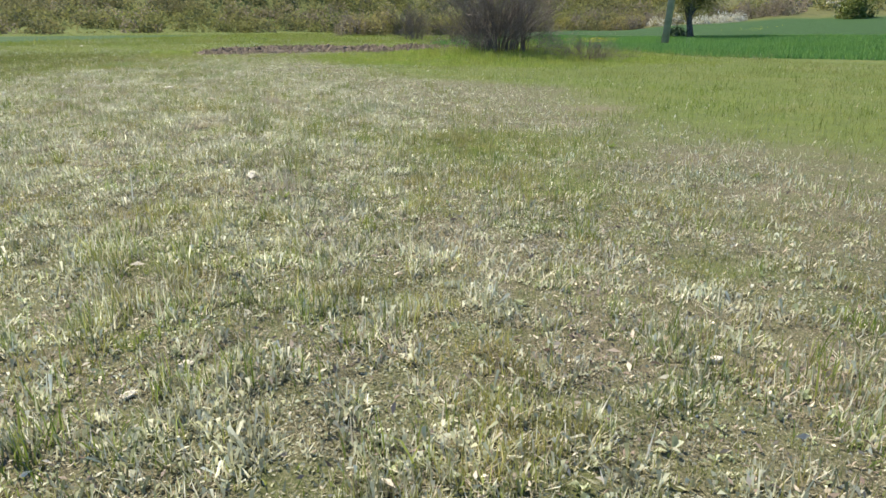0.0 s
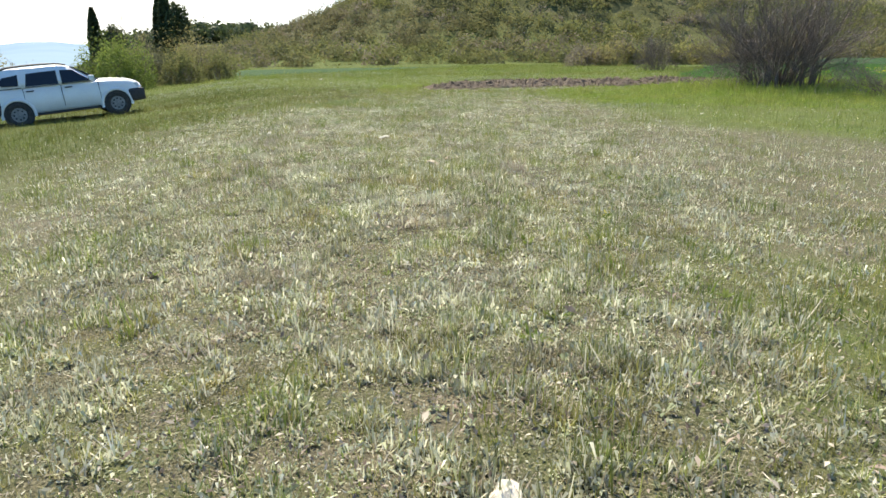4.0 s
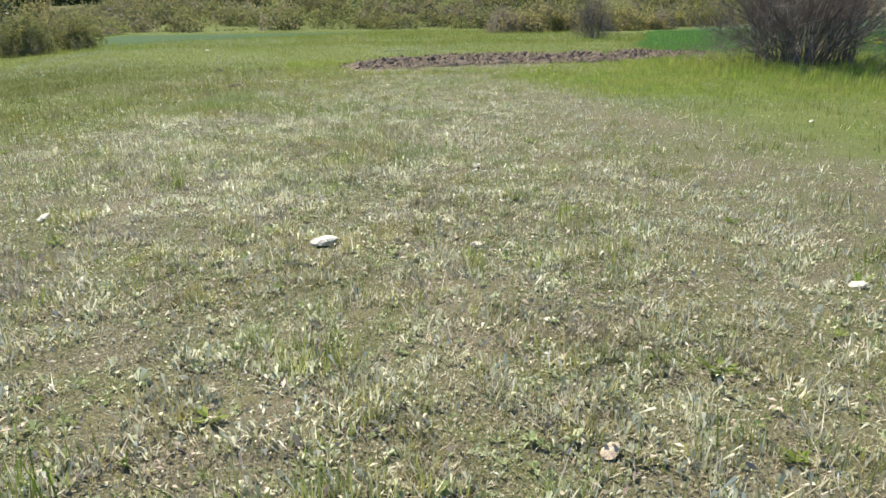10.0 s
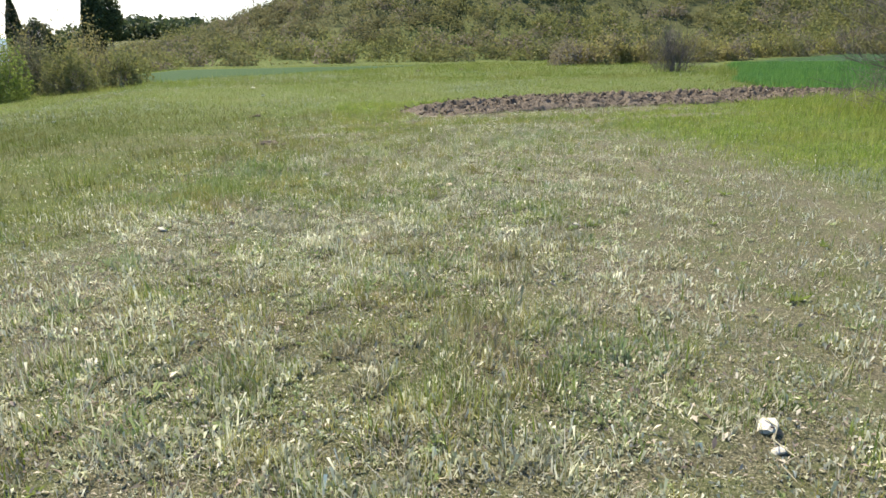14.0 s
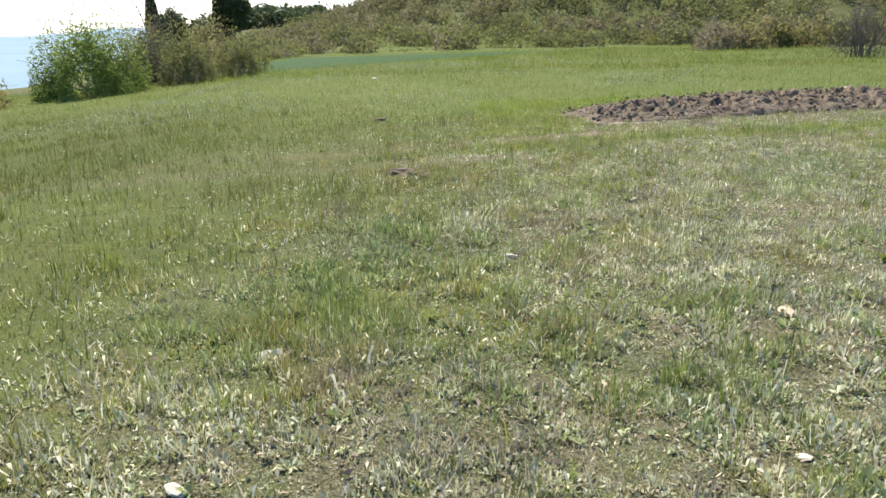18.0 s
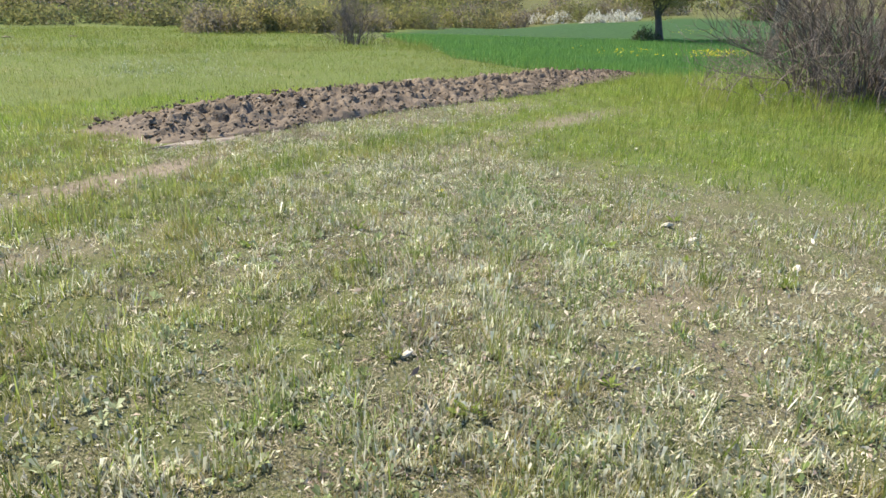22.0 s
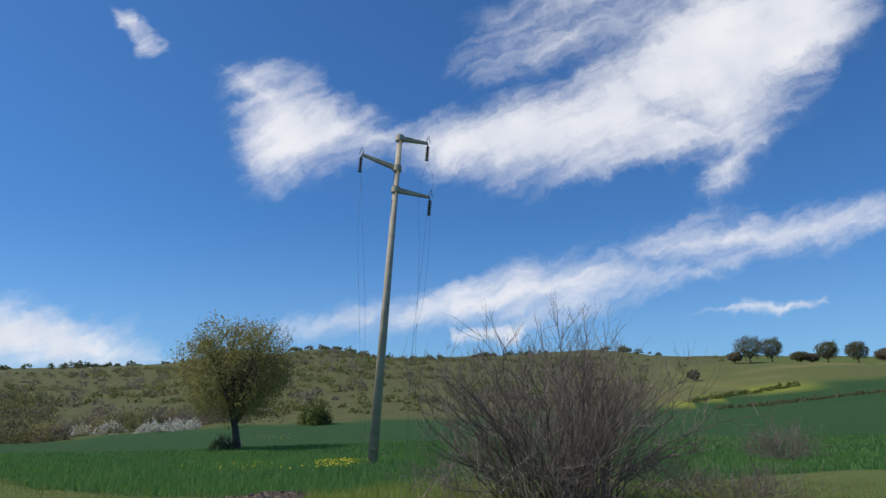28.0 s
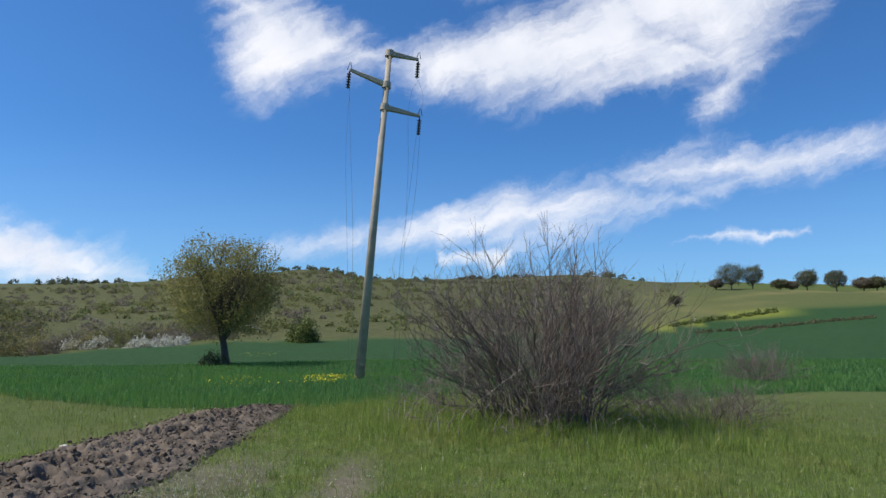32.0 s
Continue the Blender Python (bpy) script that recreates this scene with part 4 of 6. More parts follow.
def build_heap():
    a, b = Vector((*HEAP_A, 0)), Vector((*HEAP_B, 0))
    u = (b - a).normalized()
    w = Vector((-u.y, u.x, 0))
    L = (b - a).length
    heap = thing("dug_earth_strip", pose(0, 0, 0), "long strip of freshly dug brown earth clods across the meadow", "earth heap")
    ns, nc = 520, 92
    S, C = np.meshgrid(np.linspace(-0.3, L + 1.3, ns), np.linspace(-1.75, 1.45, nc), indexing="ij")
    half = np.interp(S, [-0.3, 0.3, 1.5, 9, 12, L, L + 1.3], [0.55, 0.88, 1.02, 1.05, 0.92, 0.55, 0.15])
    mid = np.interp(S, [0, 11, L, L + 1.3], [0.0, 0.0, -0.35, -0.8]) + (fbm(S * 0.9, S * 0 + 5, 65, 3) - 0.5) * 0.35
    prof = np.clip(1 - np.abs((C - mid) / (half * 1.12)), 0, 1) ** 0.55
    X, Y = a.x + u.x * S + w.x * C, a.y + u.y * S + w.y * C
    gapz = (1 - 0.6 * np.exp(-((S - 10.0) / 0.5) ** 2)) * smooth(S, -0.3, 0.35)
    crest = 1 - np.abs(2 * fbm(S * 3.4, C * 3.4 + 9, 61, 3) - 1)
    chunk = 1 - np.abs(2 * fbm(S * 8.5 + 3, C * 8.5, 66, 2) - 1)
    crumb = vnoise(S * 19, C * 19, 67)
    H = prof * (0.015 + 0.10 * smooth(fbm(S * 0.9, C * 1.1, 64, 2), 0.25, 0.75) + 0.16 * smooth(crest, 0.5, 1.0) + 0.11 * smooth(chunk, 0.5, 1.0) + 0.05 * crumb) * gapz * np.interp(S, [-0.3, 0.8, 3, 12, L, L + 1.3], [0.25, 0.8, 1.0, 0.95, 0.5, 0.25]) - 0.03 * (prof <= 0)
    Z = land(X, Y) + H
    i = (np.arange(ns - 1)[:, None] * nc + np.arange(nc - 1)).ravel()
    part("ridge", from_arrays("ridge", np.stack([X, Y, Z], -1).reshape(-1, 3), np.stack([i, i + nc, i + nc + 1, i + 1], 1), M_CLOD), None, heap, "uneven bank of turned soil")
    kinds = []
    for k in range(7):
        bm = lump(k + 1, 2, 0.95, 0.9)
        me = bpy.data.meshes.new("clod")
        bm.to_mesh(me)
        bm.free()
        me.materials.append(M_CLOD)
        kinds.append(me)
    g = np.random.default_rng(62)

    def spot():
        s = g.uniform(0.1, L + 0.9)
        hw = float(np.interp(s, [0, 1.5, 9, 12, L, L + 1], [0.75, 1.0, 1.05, 0.9, 0.5, 0.3]))
        c = g.uniform(-1.12, 1.08) * hw + float(np.interp(s, [11, L, L + 1], [0, -0.35, -0.7]))
        p = a + u * s + w * c
        i, j = min(ns - 1, max(0, round((s + 0.3) / (L + 1.6) * (ns - 1)))), min(nc - 1, max(0, round((c + 1.75) / 3.2 * (nc - 1))))
        return p.x, p.y, float(Z[i, j])
    for k in range(290):
        x, y, z = spot()
        size = float(np.clip(g.lognormal(-2.75, 0.4), 0.035, 0.15))
        ob = part("clod", kinds[k % 7], None, heap)
        ob.matrix_local = pose(x, y, z - size * 0.22, *g.uniform(-40, 40, 2), g.uniform(0, 360)) @ Matrix.Diagonal((size * g.uniform(0.8, 1.4), size, size * g.uniform(0.7, 1.1), 1))
    # crumbs
    base = lump(31, 1, 0.95, 0.8)
    bv = np.array([v.co for v in base.verts])
    bf = np.array([[v.index for v in f.verts] for f in base.faces])
    base.free()
    n = 6500
    P = np.array([spot() for _ in range(n)])
    P[:, :2] += g.normal(0, 0.16, (n, 2))
    size = np.clip(g.lognormal(-3.6, 0.5, n), 0.01, 0.07)
    ang = g.uniform(0, 6.28, n)
    rot = bv[None] * size[:, None, None]
    xy = np.stack([rot[..., 0] * np.cos(ang)[:, None] - rot[..., 1] * np.sin(ang)[:, None], rot[..., 0] * np.sin(ang)[:, None] + rot[..., 1] * np.cos(ang)[:, None], rot[..., 2]], -1)
    V = (xy + P[:, None] + np.array([0, 0, 0.01])).reshape(-1, 3)
    F = (bf[None] + (np.arange(n) * len(bv))[:, None, None]).reshape(-1, 3)
    tagged(part("loose_soil", from_arrays("loose_soil", V, F, M_CLOD), None, heap), kind="stuff")
    # muddy rut along the near side
    ns, nc = 90, 9
    S, C = np.meshgrid(np.linspace(-0.3, 2.3, ns), np.linspace(-0.30, 0.30, nc), indexing="ij")
    wob = (fbm(S * 0.7, S * 0 + 3, 71) - 0.5) * 0.3
    wide = (0.1 + 0.9 * smooth(fbm(S * 1.7, S * 0 + 7, 72), 0.3, 0.75)) * smooth(S, -0.3, 0.3) * (1 - smooth(S, 1.5, 2.3)) + 0.02
    off = -1.08
    X, Y = a.x + u.x * S + w.x * (C * wide * 0.6 + off + wob * 0.5), a.y + u.y * S + w.y * (C * wide * 0.6 + off + wob * 0.5)
    Zr = land(X, Y) + 0.008 + 0.02 * np.abs(C / 0.3) ** 2 + (fbm(X * 6, Y * 6, 73) - 0.5) * 0.02 - 0.05 * (np.abs(C) > 0.28)
    i = (np.arange(ns - 1)[:, None] * nc + np.arange(nc - 1)).ravel()
    rut = new("muddy_rut", from_arrays("muddy_rut", np.stack([X, Y, Zr], -1).reshape(-1, 3), np.stack([i, i + nc, i + nc + 1, i + 1], 1), M_MUD, True))
    tagged(rut, "pale wet mud rut beside the dug earth", "mud track", kind="structure")


build_heap()

# ---- parked car ----
M_PAINT = plain("white_car_paint", (0.80, 0.80, 0.79), (0.85, 0.85, 0.84), 2.0, 0.28, bump=0.02, spec=0.5, coat=0.6)
M_PLASTIC = plain("black_plastic", (0.022, 0.022, 0.024), (0.04, 0.04, 0.042), 12.0, 0.6, bump=0.2, bump_scale=120, dist=0.002)
M_TINT = plain("tinted_glass", (0.010, 0.011, 0.013), (0.014, 0.015, 0.018), 3.0, 0.06, bump=0.0, spec=0.6)
M_TYRE = plain("dusty_rubber", (0.03, 0.029, 0.028), (0.07, 0.064, 0.056), 10.0, 0.85, bump=0.4, bump_scale=60, dist=0.004)
M_RIM = plain("silver_rim", (0.20, 0.20, 0.20), (0.30, 0.30, 0.30), 8.0, 0.5, 0.4)
M_LAMP = plain("clear_lamp", (0.55, 0.57, 0.6), (0.7, 0.72, 0.75), 5.0, 0.12, bump=0.0)
M_REDLAMP = plain("red_lamp", (0.14, 0.012, 0.012), (0.20, 0.02, 0.018), 5.0, 0.15, bump=0.0)


def loft(rings, cap=True):
    bm = bmesh.new()
    rows = [[bm.verts.new(p) for p in ring] for ring in rings]
    n = len(rows[0])
    for a, b in zip(rows, rows[1:]):
        for i in range(n):
            bm.faces.new((a[i], a[(i + 1) % n], b[(i + 1) % n], b[i]))
    if cap:
        bm.faces.new(rows[0][::-1])
        bm.faces.new(rows[-1])
    bmesh.ops.recalc_face_normals(bm, faces=bm.faces[:])
    return bm


def panel(points, thick):
    """A flat plate through points, thickened along its normal."""
    bm = bmesh.new()
    f = bm.faces.new([bm.verts.new(p) for p in points])
    f.normal_update()
    n = f.normal.copy()
    r = bmesh.ops.extrude_face_region(bm, geom=[f])
    for v in r["geom"]:
        if isinstance(v, bmesh.types.BMVert):
            v.co += n * thick
    bmesh.ops.recalc_face_normals(bm, faces=bm.faces[:])
    return bm


def build_car(m):
    car = thing("parked_car", m, "white five-door off-road car with black bumpers parked on the grass", "car")
    side = [-2.11, -2.04, -1.85, -1.5, -0.6, 0.5, 1.02, 1.45, 1.85, 2.08, 2.19, 2.23]
    zb = [0.62, 0.48, 0.40, 0.34, 0.30, 0.30, 0.30, 0.33, 0.36, 0.42, 0.5, 0.58]
    zt = [0.98, 1.08, 1.13, 1.13, 1.10, 1.08, 1.07, 1.04, 0.99, 0.92, 0.84, 0.76]
    hw = [0.70, 0.80, 0.88, 0.91, 0.90, 0.90, 0.91, 0.91, 0.88, 0.80, 0.70, 0.56]
    rings = []
    for x, b, t, w in zip(side, zb, zt, hw):
        half = [(0.0, b), (w * 0.86, b), (w * 0.985, b + 0.10), (w, b + (t - b) * 0.42), (w * 0.985, b + (t - b) * 0.72), (w * 0.95, t - 0.07), (w * 0.86, t), (w * 0.45, t + 0.035), (0.0, t + 0.045)]
        rings.append([(x, y, z) for y, z in half] + [(x, -y, z) for y, z in half[-2:0:-1]])
    body = part("body", loft(rings), M_PAINT, car, "white painted body", True)
    # cabin above the belt line
    levels = [(1.06, -2.03, 1.10, 0.875), (1.22, -1.98, 0.86, 0.84), (1.40, -1.86, 0.60, 0.775), (1.53, -1.72, 0.40, 0.715), (1.60, -1.58, 0.22, 0.66), (1.635, -1.38, 0.0, 0.56)]
    cab = []
    for z, xr, xf, w in levels:
        ring = []
        for k in range(28):
            a = 2 * math.pi * k / 28
            c, s = math.cos(a), math.sin(a)
            e = 0.36
            ring.append(((xr + xf) / 2 + (xf - xr) / 2 * math.copysign(abs(c) ** e, c), w * math.copysign(abs(s) ** e, s), z))
        cab.append(ring)
    part("cabin", loft(cab), M_PAINT, car, "white roof and window pillars", True)

    def wy(z):
        return float(np.interp(z, [l[0] for l in levels], [l[3] for l in levels]))

    def wx(z, k):
        return float(np.interp(z, [l[0] for l in levels], [l[k] for l in levels]))
    glass = [[(0.80, 1.10), (0.02, 1.10), (0.04, 1.47), (0.36, 1.45)], [(-0.08, 1.10), (-0.93, 1.11), (-0.84, 1.46), (-0.06, 1.475)], [(-1.10, 1.14), (-1.50, 1.16), (-1.60, 1.24), (-1.46, 1.40), (-1.06, 1.45)]]
    for s in (-1, 1):
        for poly in glass:
            pts = [(x, s * (wy(z) + 0.004), z) for x, z in poly]
            win = part("side_window", panel(pts if s > 0 else pts[::-1], 0.012), M_TINT, car, "dark tinted side window")
            edge = bmesh.new()
            x0, x1 = min(p[0] for p in poly), max(p[0] for p in poly)
            box(edge, x0 - 0.01, x1 + 0.01, s * (wy(1.08) + 0.0), s * (wy(1.08) + 0.016), 1.075, 1.095, 0.003)
            part("seal", edge, M_PLASTIC, win)
        # doors: shut lines and handles
        for x in (0.98, -0.03, -1.02):
            bm = bmesh.new()
            box(bm, x - 0.006, x + 0.006, s * 0.885, s * 0.914, 0.46 if x > -1 else 0.78, 1.06)
            part("door_gap", bm, M_PLASTIC, car)
        for x in (0.16, -0.85):
            bm = bmesh.new()
            box(bm, x - 0.10, x + 0.10, s * 0.885, s * 0.935, 0.955, 0.99, 0.012)
            part("door_handle", bm, M_PLASTIC, car, "black door handle")
        bm = bmesh.new()
        box(bm, 0.74, 0.90, s * 0.88, s * 1.06, 1.10, 1.25, 0.035)
        part("mirror", bm, M_PAINT, car, "white wing mirror")
        bm = bmesh.new()
        box(bm, -0.95, 1.02, s * 0.84, s * 0.905, 0.26, 0.335, 0.02)
        part("sill", bm, M_PLASTIC, car, "black plastic sill")
        # roof rail on feet
        path = np.array([[(-1.50 + 1.75 * k / 9, s * (0.60 + 0.03 * math.sin(math.pi * k / 9)), 1.60 + 0.085 * math.sin(math.pi * k / 9) ** 0.4) for k in range(10)]])
        part("roof_rail", tubes("roof_rail", path, np.full((1, 10), 0.022), M_PLASTIC, 8), None, car, "dark roof rail")
        for x, z in ((1.40, 0.345), (-1.27, 0.345)):
            # arch cladding
            bm = bmesh.new()
            n = 18
            prof = []
            for k in range(n + 1):
                a = radians(-12) + (math.pi + radians(24)) * k / n
                prof.append([(x + r * math.cos(a), s * y, z + r * math.sin(a)) for r, y in ((0.385, 0.80), (0.385, 0.945), (0.43, 0.95), (0.465, 0.925), (0.465, 0.80))])
            rows = [[bm.verts.new(p) for p in ring] for ring in prof]
            for a, b in zip(rows, rows[1:]):
                for i in range(5):
                    bm.faces.new((a[i], a[(i + 1) % 5], b[(i + 1) % 5], b[i]))
            bmesh.ops.recalc_face_normals(bm, faces=bm.faces[:])
            part("arch_trim", bm, M_PAINT, car, "flared white wheel arch", True)
            # flat black disc on the closed body side stands in for the shaded opening
            bm = bmesh.new()
            bmesh.ops.create_cone(bm, cap_ends=True, segments=24, radius1=0.40, radius2=0.40, depth=0.02, matrix=Matrix.Translation((x, s * 0.909, z + 0.02)) @ Matrix.Rotation(radians(90), 4, "X"))
            part("well_shade_disc", bm, M_PLASTIC, car)
            wheel = new("wheel")
            wheel.parent = car
            wheel.location = (x, s * 0.835, z)
            sec = [(0.205, 0.10), (0.30, 0.115), (0.335, 0.09), (0.345, 0.0), (0.335, -0.09), (0.30, -0.115), (0.205, -0.10)]
            bm = bmesh.new()
            rows = [[bm.verts.new((r * math.cos(2 * math.pi * k / 28), y * 1.0, r * math.sin(2 * math.pi * k / 28))) for r, y in sec] for k in range(28)]
            for k in range(28):
                a, b = rows[k], rows[(k + 1) % 28]
                for i in range(len(sec)):
                    bm.faces.new((a[i], a[(i + 1) % len(sec)], b[(i + 1) % len(sec)], b[i]))
            bmesh.ops.recalc_face_normals(bm, faces=bm.faces[:])
            part("tyre", bm, M_TYRE, wheel, "dusty black tyre", True)
            bm = bmesh.new()
            bmesh.ops.create_cone(bm, cap_ends=True, segments=24, radius1=0.207, radius2=0.207, depth=0.20, matrix=Matrix.Rotation(radians(90), 4, "X"))
            bmesh.ops.create_cone(bm, cap_ends=True, segments=12, radius1=0.055, radius2=0.055, depth=0.225, matrix=Matrix.Rotation(radians(90), 4, "X"))
            part("rim", bm, M_RIM, wheel, "silver steel rim")
            # black plugs on the solid rim stand in for its shaded holes
            for k in range(8):
                a = 2 * math.pi * k / 8
                bm = bmesh.new()
                bmesh.ops.create_cone(bm, cap_ends=True, segments=10, radius1=0.026, radius2=0.026, depth=0.206, matrix=Matrix.Translation((0.135 * math.cos(a), 0, 0.135 * math.sin(a))) @ Matrix.Rotation(radians(90), 4, "X"))
                part("rim_shade_plug", bm, M_PLASTIC, wheel)
        # lamps
        bm = bmesh.new()
        box(bm, 1.88, 2.12, s * 0.52, s * 0.80, 0.74, 0.89, 0.04)
        part("headlight", bm, M_LAMP, car, "clear headlight")
        bm = bmesh.new()
        box(bm, -2.09, -1.90, s * 0.70, s * 0.875, 0.86, 1.10, 0.03)
        part("tail_light", bm, M_REDLAMP, car, "red tail light")
    z0, z1 = 1.10, 1.55
    ws = [(wx(z0, 2) + 0.012, -0.74, z0), (wx(z0, 2) + 0.012, 0.74, z0), (wx(z1, 2) + 0.012, 0.58, z1), (wx(z1, 2) + 0.012, -0.58, z1)]
    part("windscreen", panel(ws, 0.012), M_TINT, car, "dark windscreen")
    rw = [(wx(1.14, 1) - 0.012, 0.70, 1.14), (wx(1.14, 1) - 0.012, -0.70, 1.14), (wx(1.50, 1) - 0.012, -0.56, 1.50), (wx(1.50, 1) - 0.012, 0.56, 1.50)]
    part("rear_window", panel(rw, 0.012), M_TINT, car, "dark rear window")
    for name, x0, x1, z0, z1, w in (("front_bumper", 1.78, 2.27, 0.34, 0.72, 0.955), ("rear_bumper", -2.17, -1.66, 0.36, 0.78, 0.955)):
        bm = bmesh.new()
        vs = box(bm, x0, x1, -w, w, z0, z1, 0.07)
        tip = x1 if x1 > 0 else x0
        for v in bm.verts:
            if abs(v.co.x - tip) < 0.16:
                v.co.y *= 0.84
        part(name, bm, M_PLASTIC, car, "black plastic bumper", True)
    bm = bmesh.new()
    box(bm, 2.10, 2.235, -0.50, 0.50, 0.70, 0.82, 0.02)
    part("grille", bm, M_PLASTIC, car, "black grille")
    for k in range(3):
        bm = bmesh.new()
        box(bm, 2.225, 2.245, -0.46, 0.46, 0.715 + 0.035 * k, 0.727 + 0.035 * k, 0.003)
        part("grille_bar", bm, M_RIM, car)
    bm = bmesh.new()
    box(bm, 2.255, 2.275, -0.26, 0.26, 0.50, 0.60, 0.004)
    part("number_plate", bm, M_LAMP, car, "plain white plate")
    return car


def car_pose():
    front, rear = Vector((-8.81, 26.13, 0.04)), Vector((-11.09, 24.77, -0.19))
    fwd = (front - rear).normalized()
    left = Vector((0, 0, 1)).cross(fwd).normalized()
    up = fwd.cross(left)
    mid = rear + fwd * 1.27 + left * 0.81 - up * 0.345
    m = Matrix((fwd, left, up)).transposed().to_4x4()
    m.translation = mid
    return m


build_car(car_pose())

# ---- stones ----
def build_stones():
    kinds = {}
    for key, mat in (("pale", M_STONE), ("buff", M_PINKSTONE)):
        for k in range(4):
            bm = lump(40 + k * 3 + (7 if key == "buff" else 0), 2, 0.5, 0.6)
            bmesh.ops.smooth_vert(bm, verts=bm.verts[:], factor=0.25, use_axis_x=True, use_axis_y=True, use_axis_z=True)
            me = bpy.data.meshes.new("stone")
            for f in bm.faces:
                f.smooth = False
            bm.to_mesh(me)
            bm.free()
            me.materials.append(mat)
            kinds[key, k] = me
    g = np.random.default_rng(90)
    # place, size, tone
    for i, (x, y, s, key) in enumerate(STONES):
        ob = new("stone", kinds[key, i % 4])
        s *= 0.85
        ob.matrix_world = pose(x, y, float(land(x, y)) + 0.20 * s, g.uniform(-25, 25), g.uniform(-25, 25), g.uniform(0, 360)) @ Matrix.Diagonal((s * 1.2, s * 0.85, s * 0.62, 1))
        size = "fist-sized" if s > 0.13 else "small"
        tagged(ob, f"{size} pale chalky stone lying in the short grass" if key == "pale" else f"{size} buff sandstone lump lying in the short grass", "stone", "stones in the meadow")


STONES = [
    (-0.19, 2.41, 0.06, "pale"), (0.01, 2.55, 0.07, "pale"), (1.95, 1.93, 0.08, "pale"), (2.15, 2.1, 0.05, "pale"), (0.57, 5.77, 0.15, "pale"),
    (1.71, 10.30, 0.075, "pale"), (-0.24, 9.0, 0.05, "pale"), (-0.8, 9.2, 0.05, "buff"), (-2.21, 11.92, 0.09, "pale"), (0.9, 9.0, 0.05, "buff"),
    (0.58, 12.24, 0.20, "buff"), (-0.12, 15.29, 0.165, "pale"), (0.84, 15.06, 0.09, "pale"), (0.76, 12.76, 0.085, "buff"), (-0.55, 11.85, 0.06, "pale"),
    (0.93, 13.84, 0.06, "pale"), (-1.51, 14.9, 0.09, "pale"), (-3.3, 14.72, 0.09, "pale"), (2.73, 13.96, 0.09, "pale"), (-2.19, 16.34, 0.11, "pale"),
    (1.05, 16.44, 0.09, "pale"), (1.40, 17.46, 0.12, "pale"), (-1.56, 18.43, 0.12, "pale"), (1.6, 20.71, 0.08, "pale"), (-1.96, 21.17, 0.09, "pale"),
    (0.57, 20.17, 0.06, "pale"), (0.25, 21.44, 0.06, "pale"), (0.74, 22.76, 0.13, "buff"), (-0.70, 23.81, 0.09, "pale"), (-0.36, 23.40, 0.07, "pale"),
    (0.28, 22.81, 0.06, "pale"), (3.28, 26.06, 0.10, "pale"), (-1.93, 22.19, 0.14, "pale"), (-1.2, 24.75, 0.07, "pale"), (1.35, 17.3, 0.06, "pale"),
    (2.62, 27.44, 0.07, "pale"), (3.12, 25.01, 0.08, "pale"), (0.49, 25.45, 0.07, "pale"), (3.15, 25.75, 0.07, "pale"), (1.56, 25.63, 0.04, "buff"),
    (5.86, 28.32, 0.08, "pale"), (3.4, 26.7, 0.06, "pale"), (-5.2, 47.2, 0.22, "pale"), (-3.9, 41.0, 0.14, "pale"), (-8.0, 33.5, 0.14, "pale"), (4.4, 30.2, 0.06, "pale"), (7.1, 20.0, 0.08, "pale"),
]
build_stones()


def heap_stones():
    for x, y, z, s in ((6.85, 34.55, 0.26, 0.13), (8.45, 33.98, 0.20, 0.17), (3.18, 33.3, 0.22, 0.08), (9.4, 34.9, 0.26, 0.09), (12.0, 35.35, 0.24, 0.13), (4.4, 32.9, 0.2, 0.07), (2.2, 32.3, 0.14, 0.09), (2.5, 32.6, 0.16, 0.07), (3.6, 32.6, 0.15, 0.06), (5.4, 33.7, 0.22, 0.06)):
        bm = lump(x, 2, 0.35, 0.6)
        me = bpy.data.meshes.new("stone")
        bm.to_mesh(me)
        bm.free()
        me.materials.append(M_STONE)
        ob = new("stone", me)
        ob.matrix_world = pose(x, y, z + float(land(x, y)) - 0.02, 10, 5, x * 50) @ Matrix.Diagonal((s, s * 0.8, s, 1))
        tagged(ob, "white stone lying on freshly dug earth", "stone", "stones on the dug earth")


heap_stones()

# ---- scrub, thickets and far trees ----
def shrub_points(x, y, R, H, n, seed, low=0.0):
    """Points over a lumpy dome."""
    g = np.random.default_rng(seed)
    u = g.normal(size=(n, 3))
    u /= np.linalg.norm(u, axis=1, keepdims=True)
    u[:, 2] = np.abs(u[:, 2]) * 1.0 - 0.15
    az = np.arctan2(u[:, 1], u[:, 0])
    lobes = 1 + 0.22 * np.sin(az * 3 + seed) + 0.16 * np.sin(az * 5 + seed * 2.1 + u[:, 2] * 4)
    rad = g.uniform(0.55, 1.05, n) ** 0.6 * lobes
    return np.stack([x + u[:, 0] * R * rad, y + u[:, 1] * R * rad, low + np.clip(u[:, 2], 0, 1) * H * rad * g.uniform(0.8, 1.15, n)], 1)


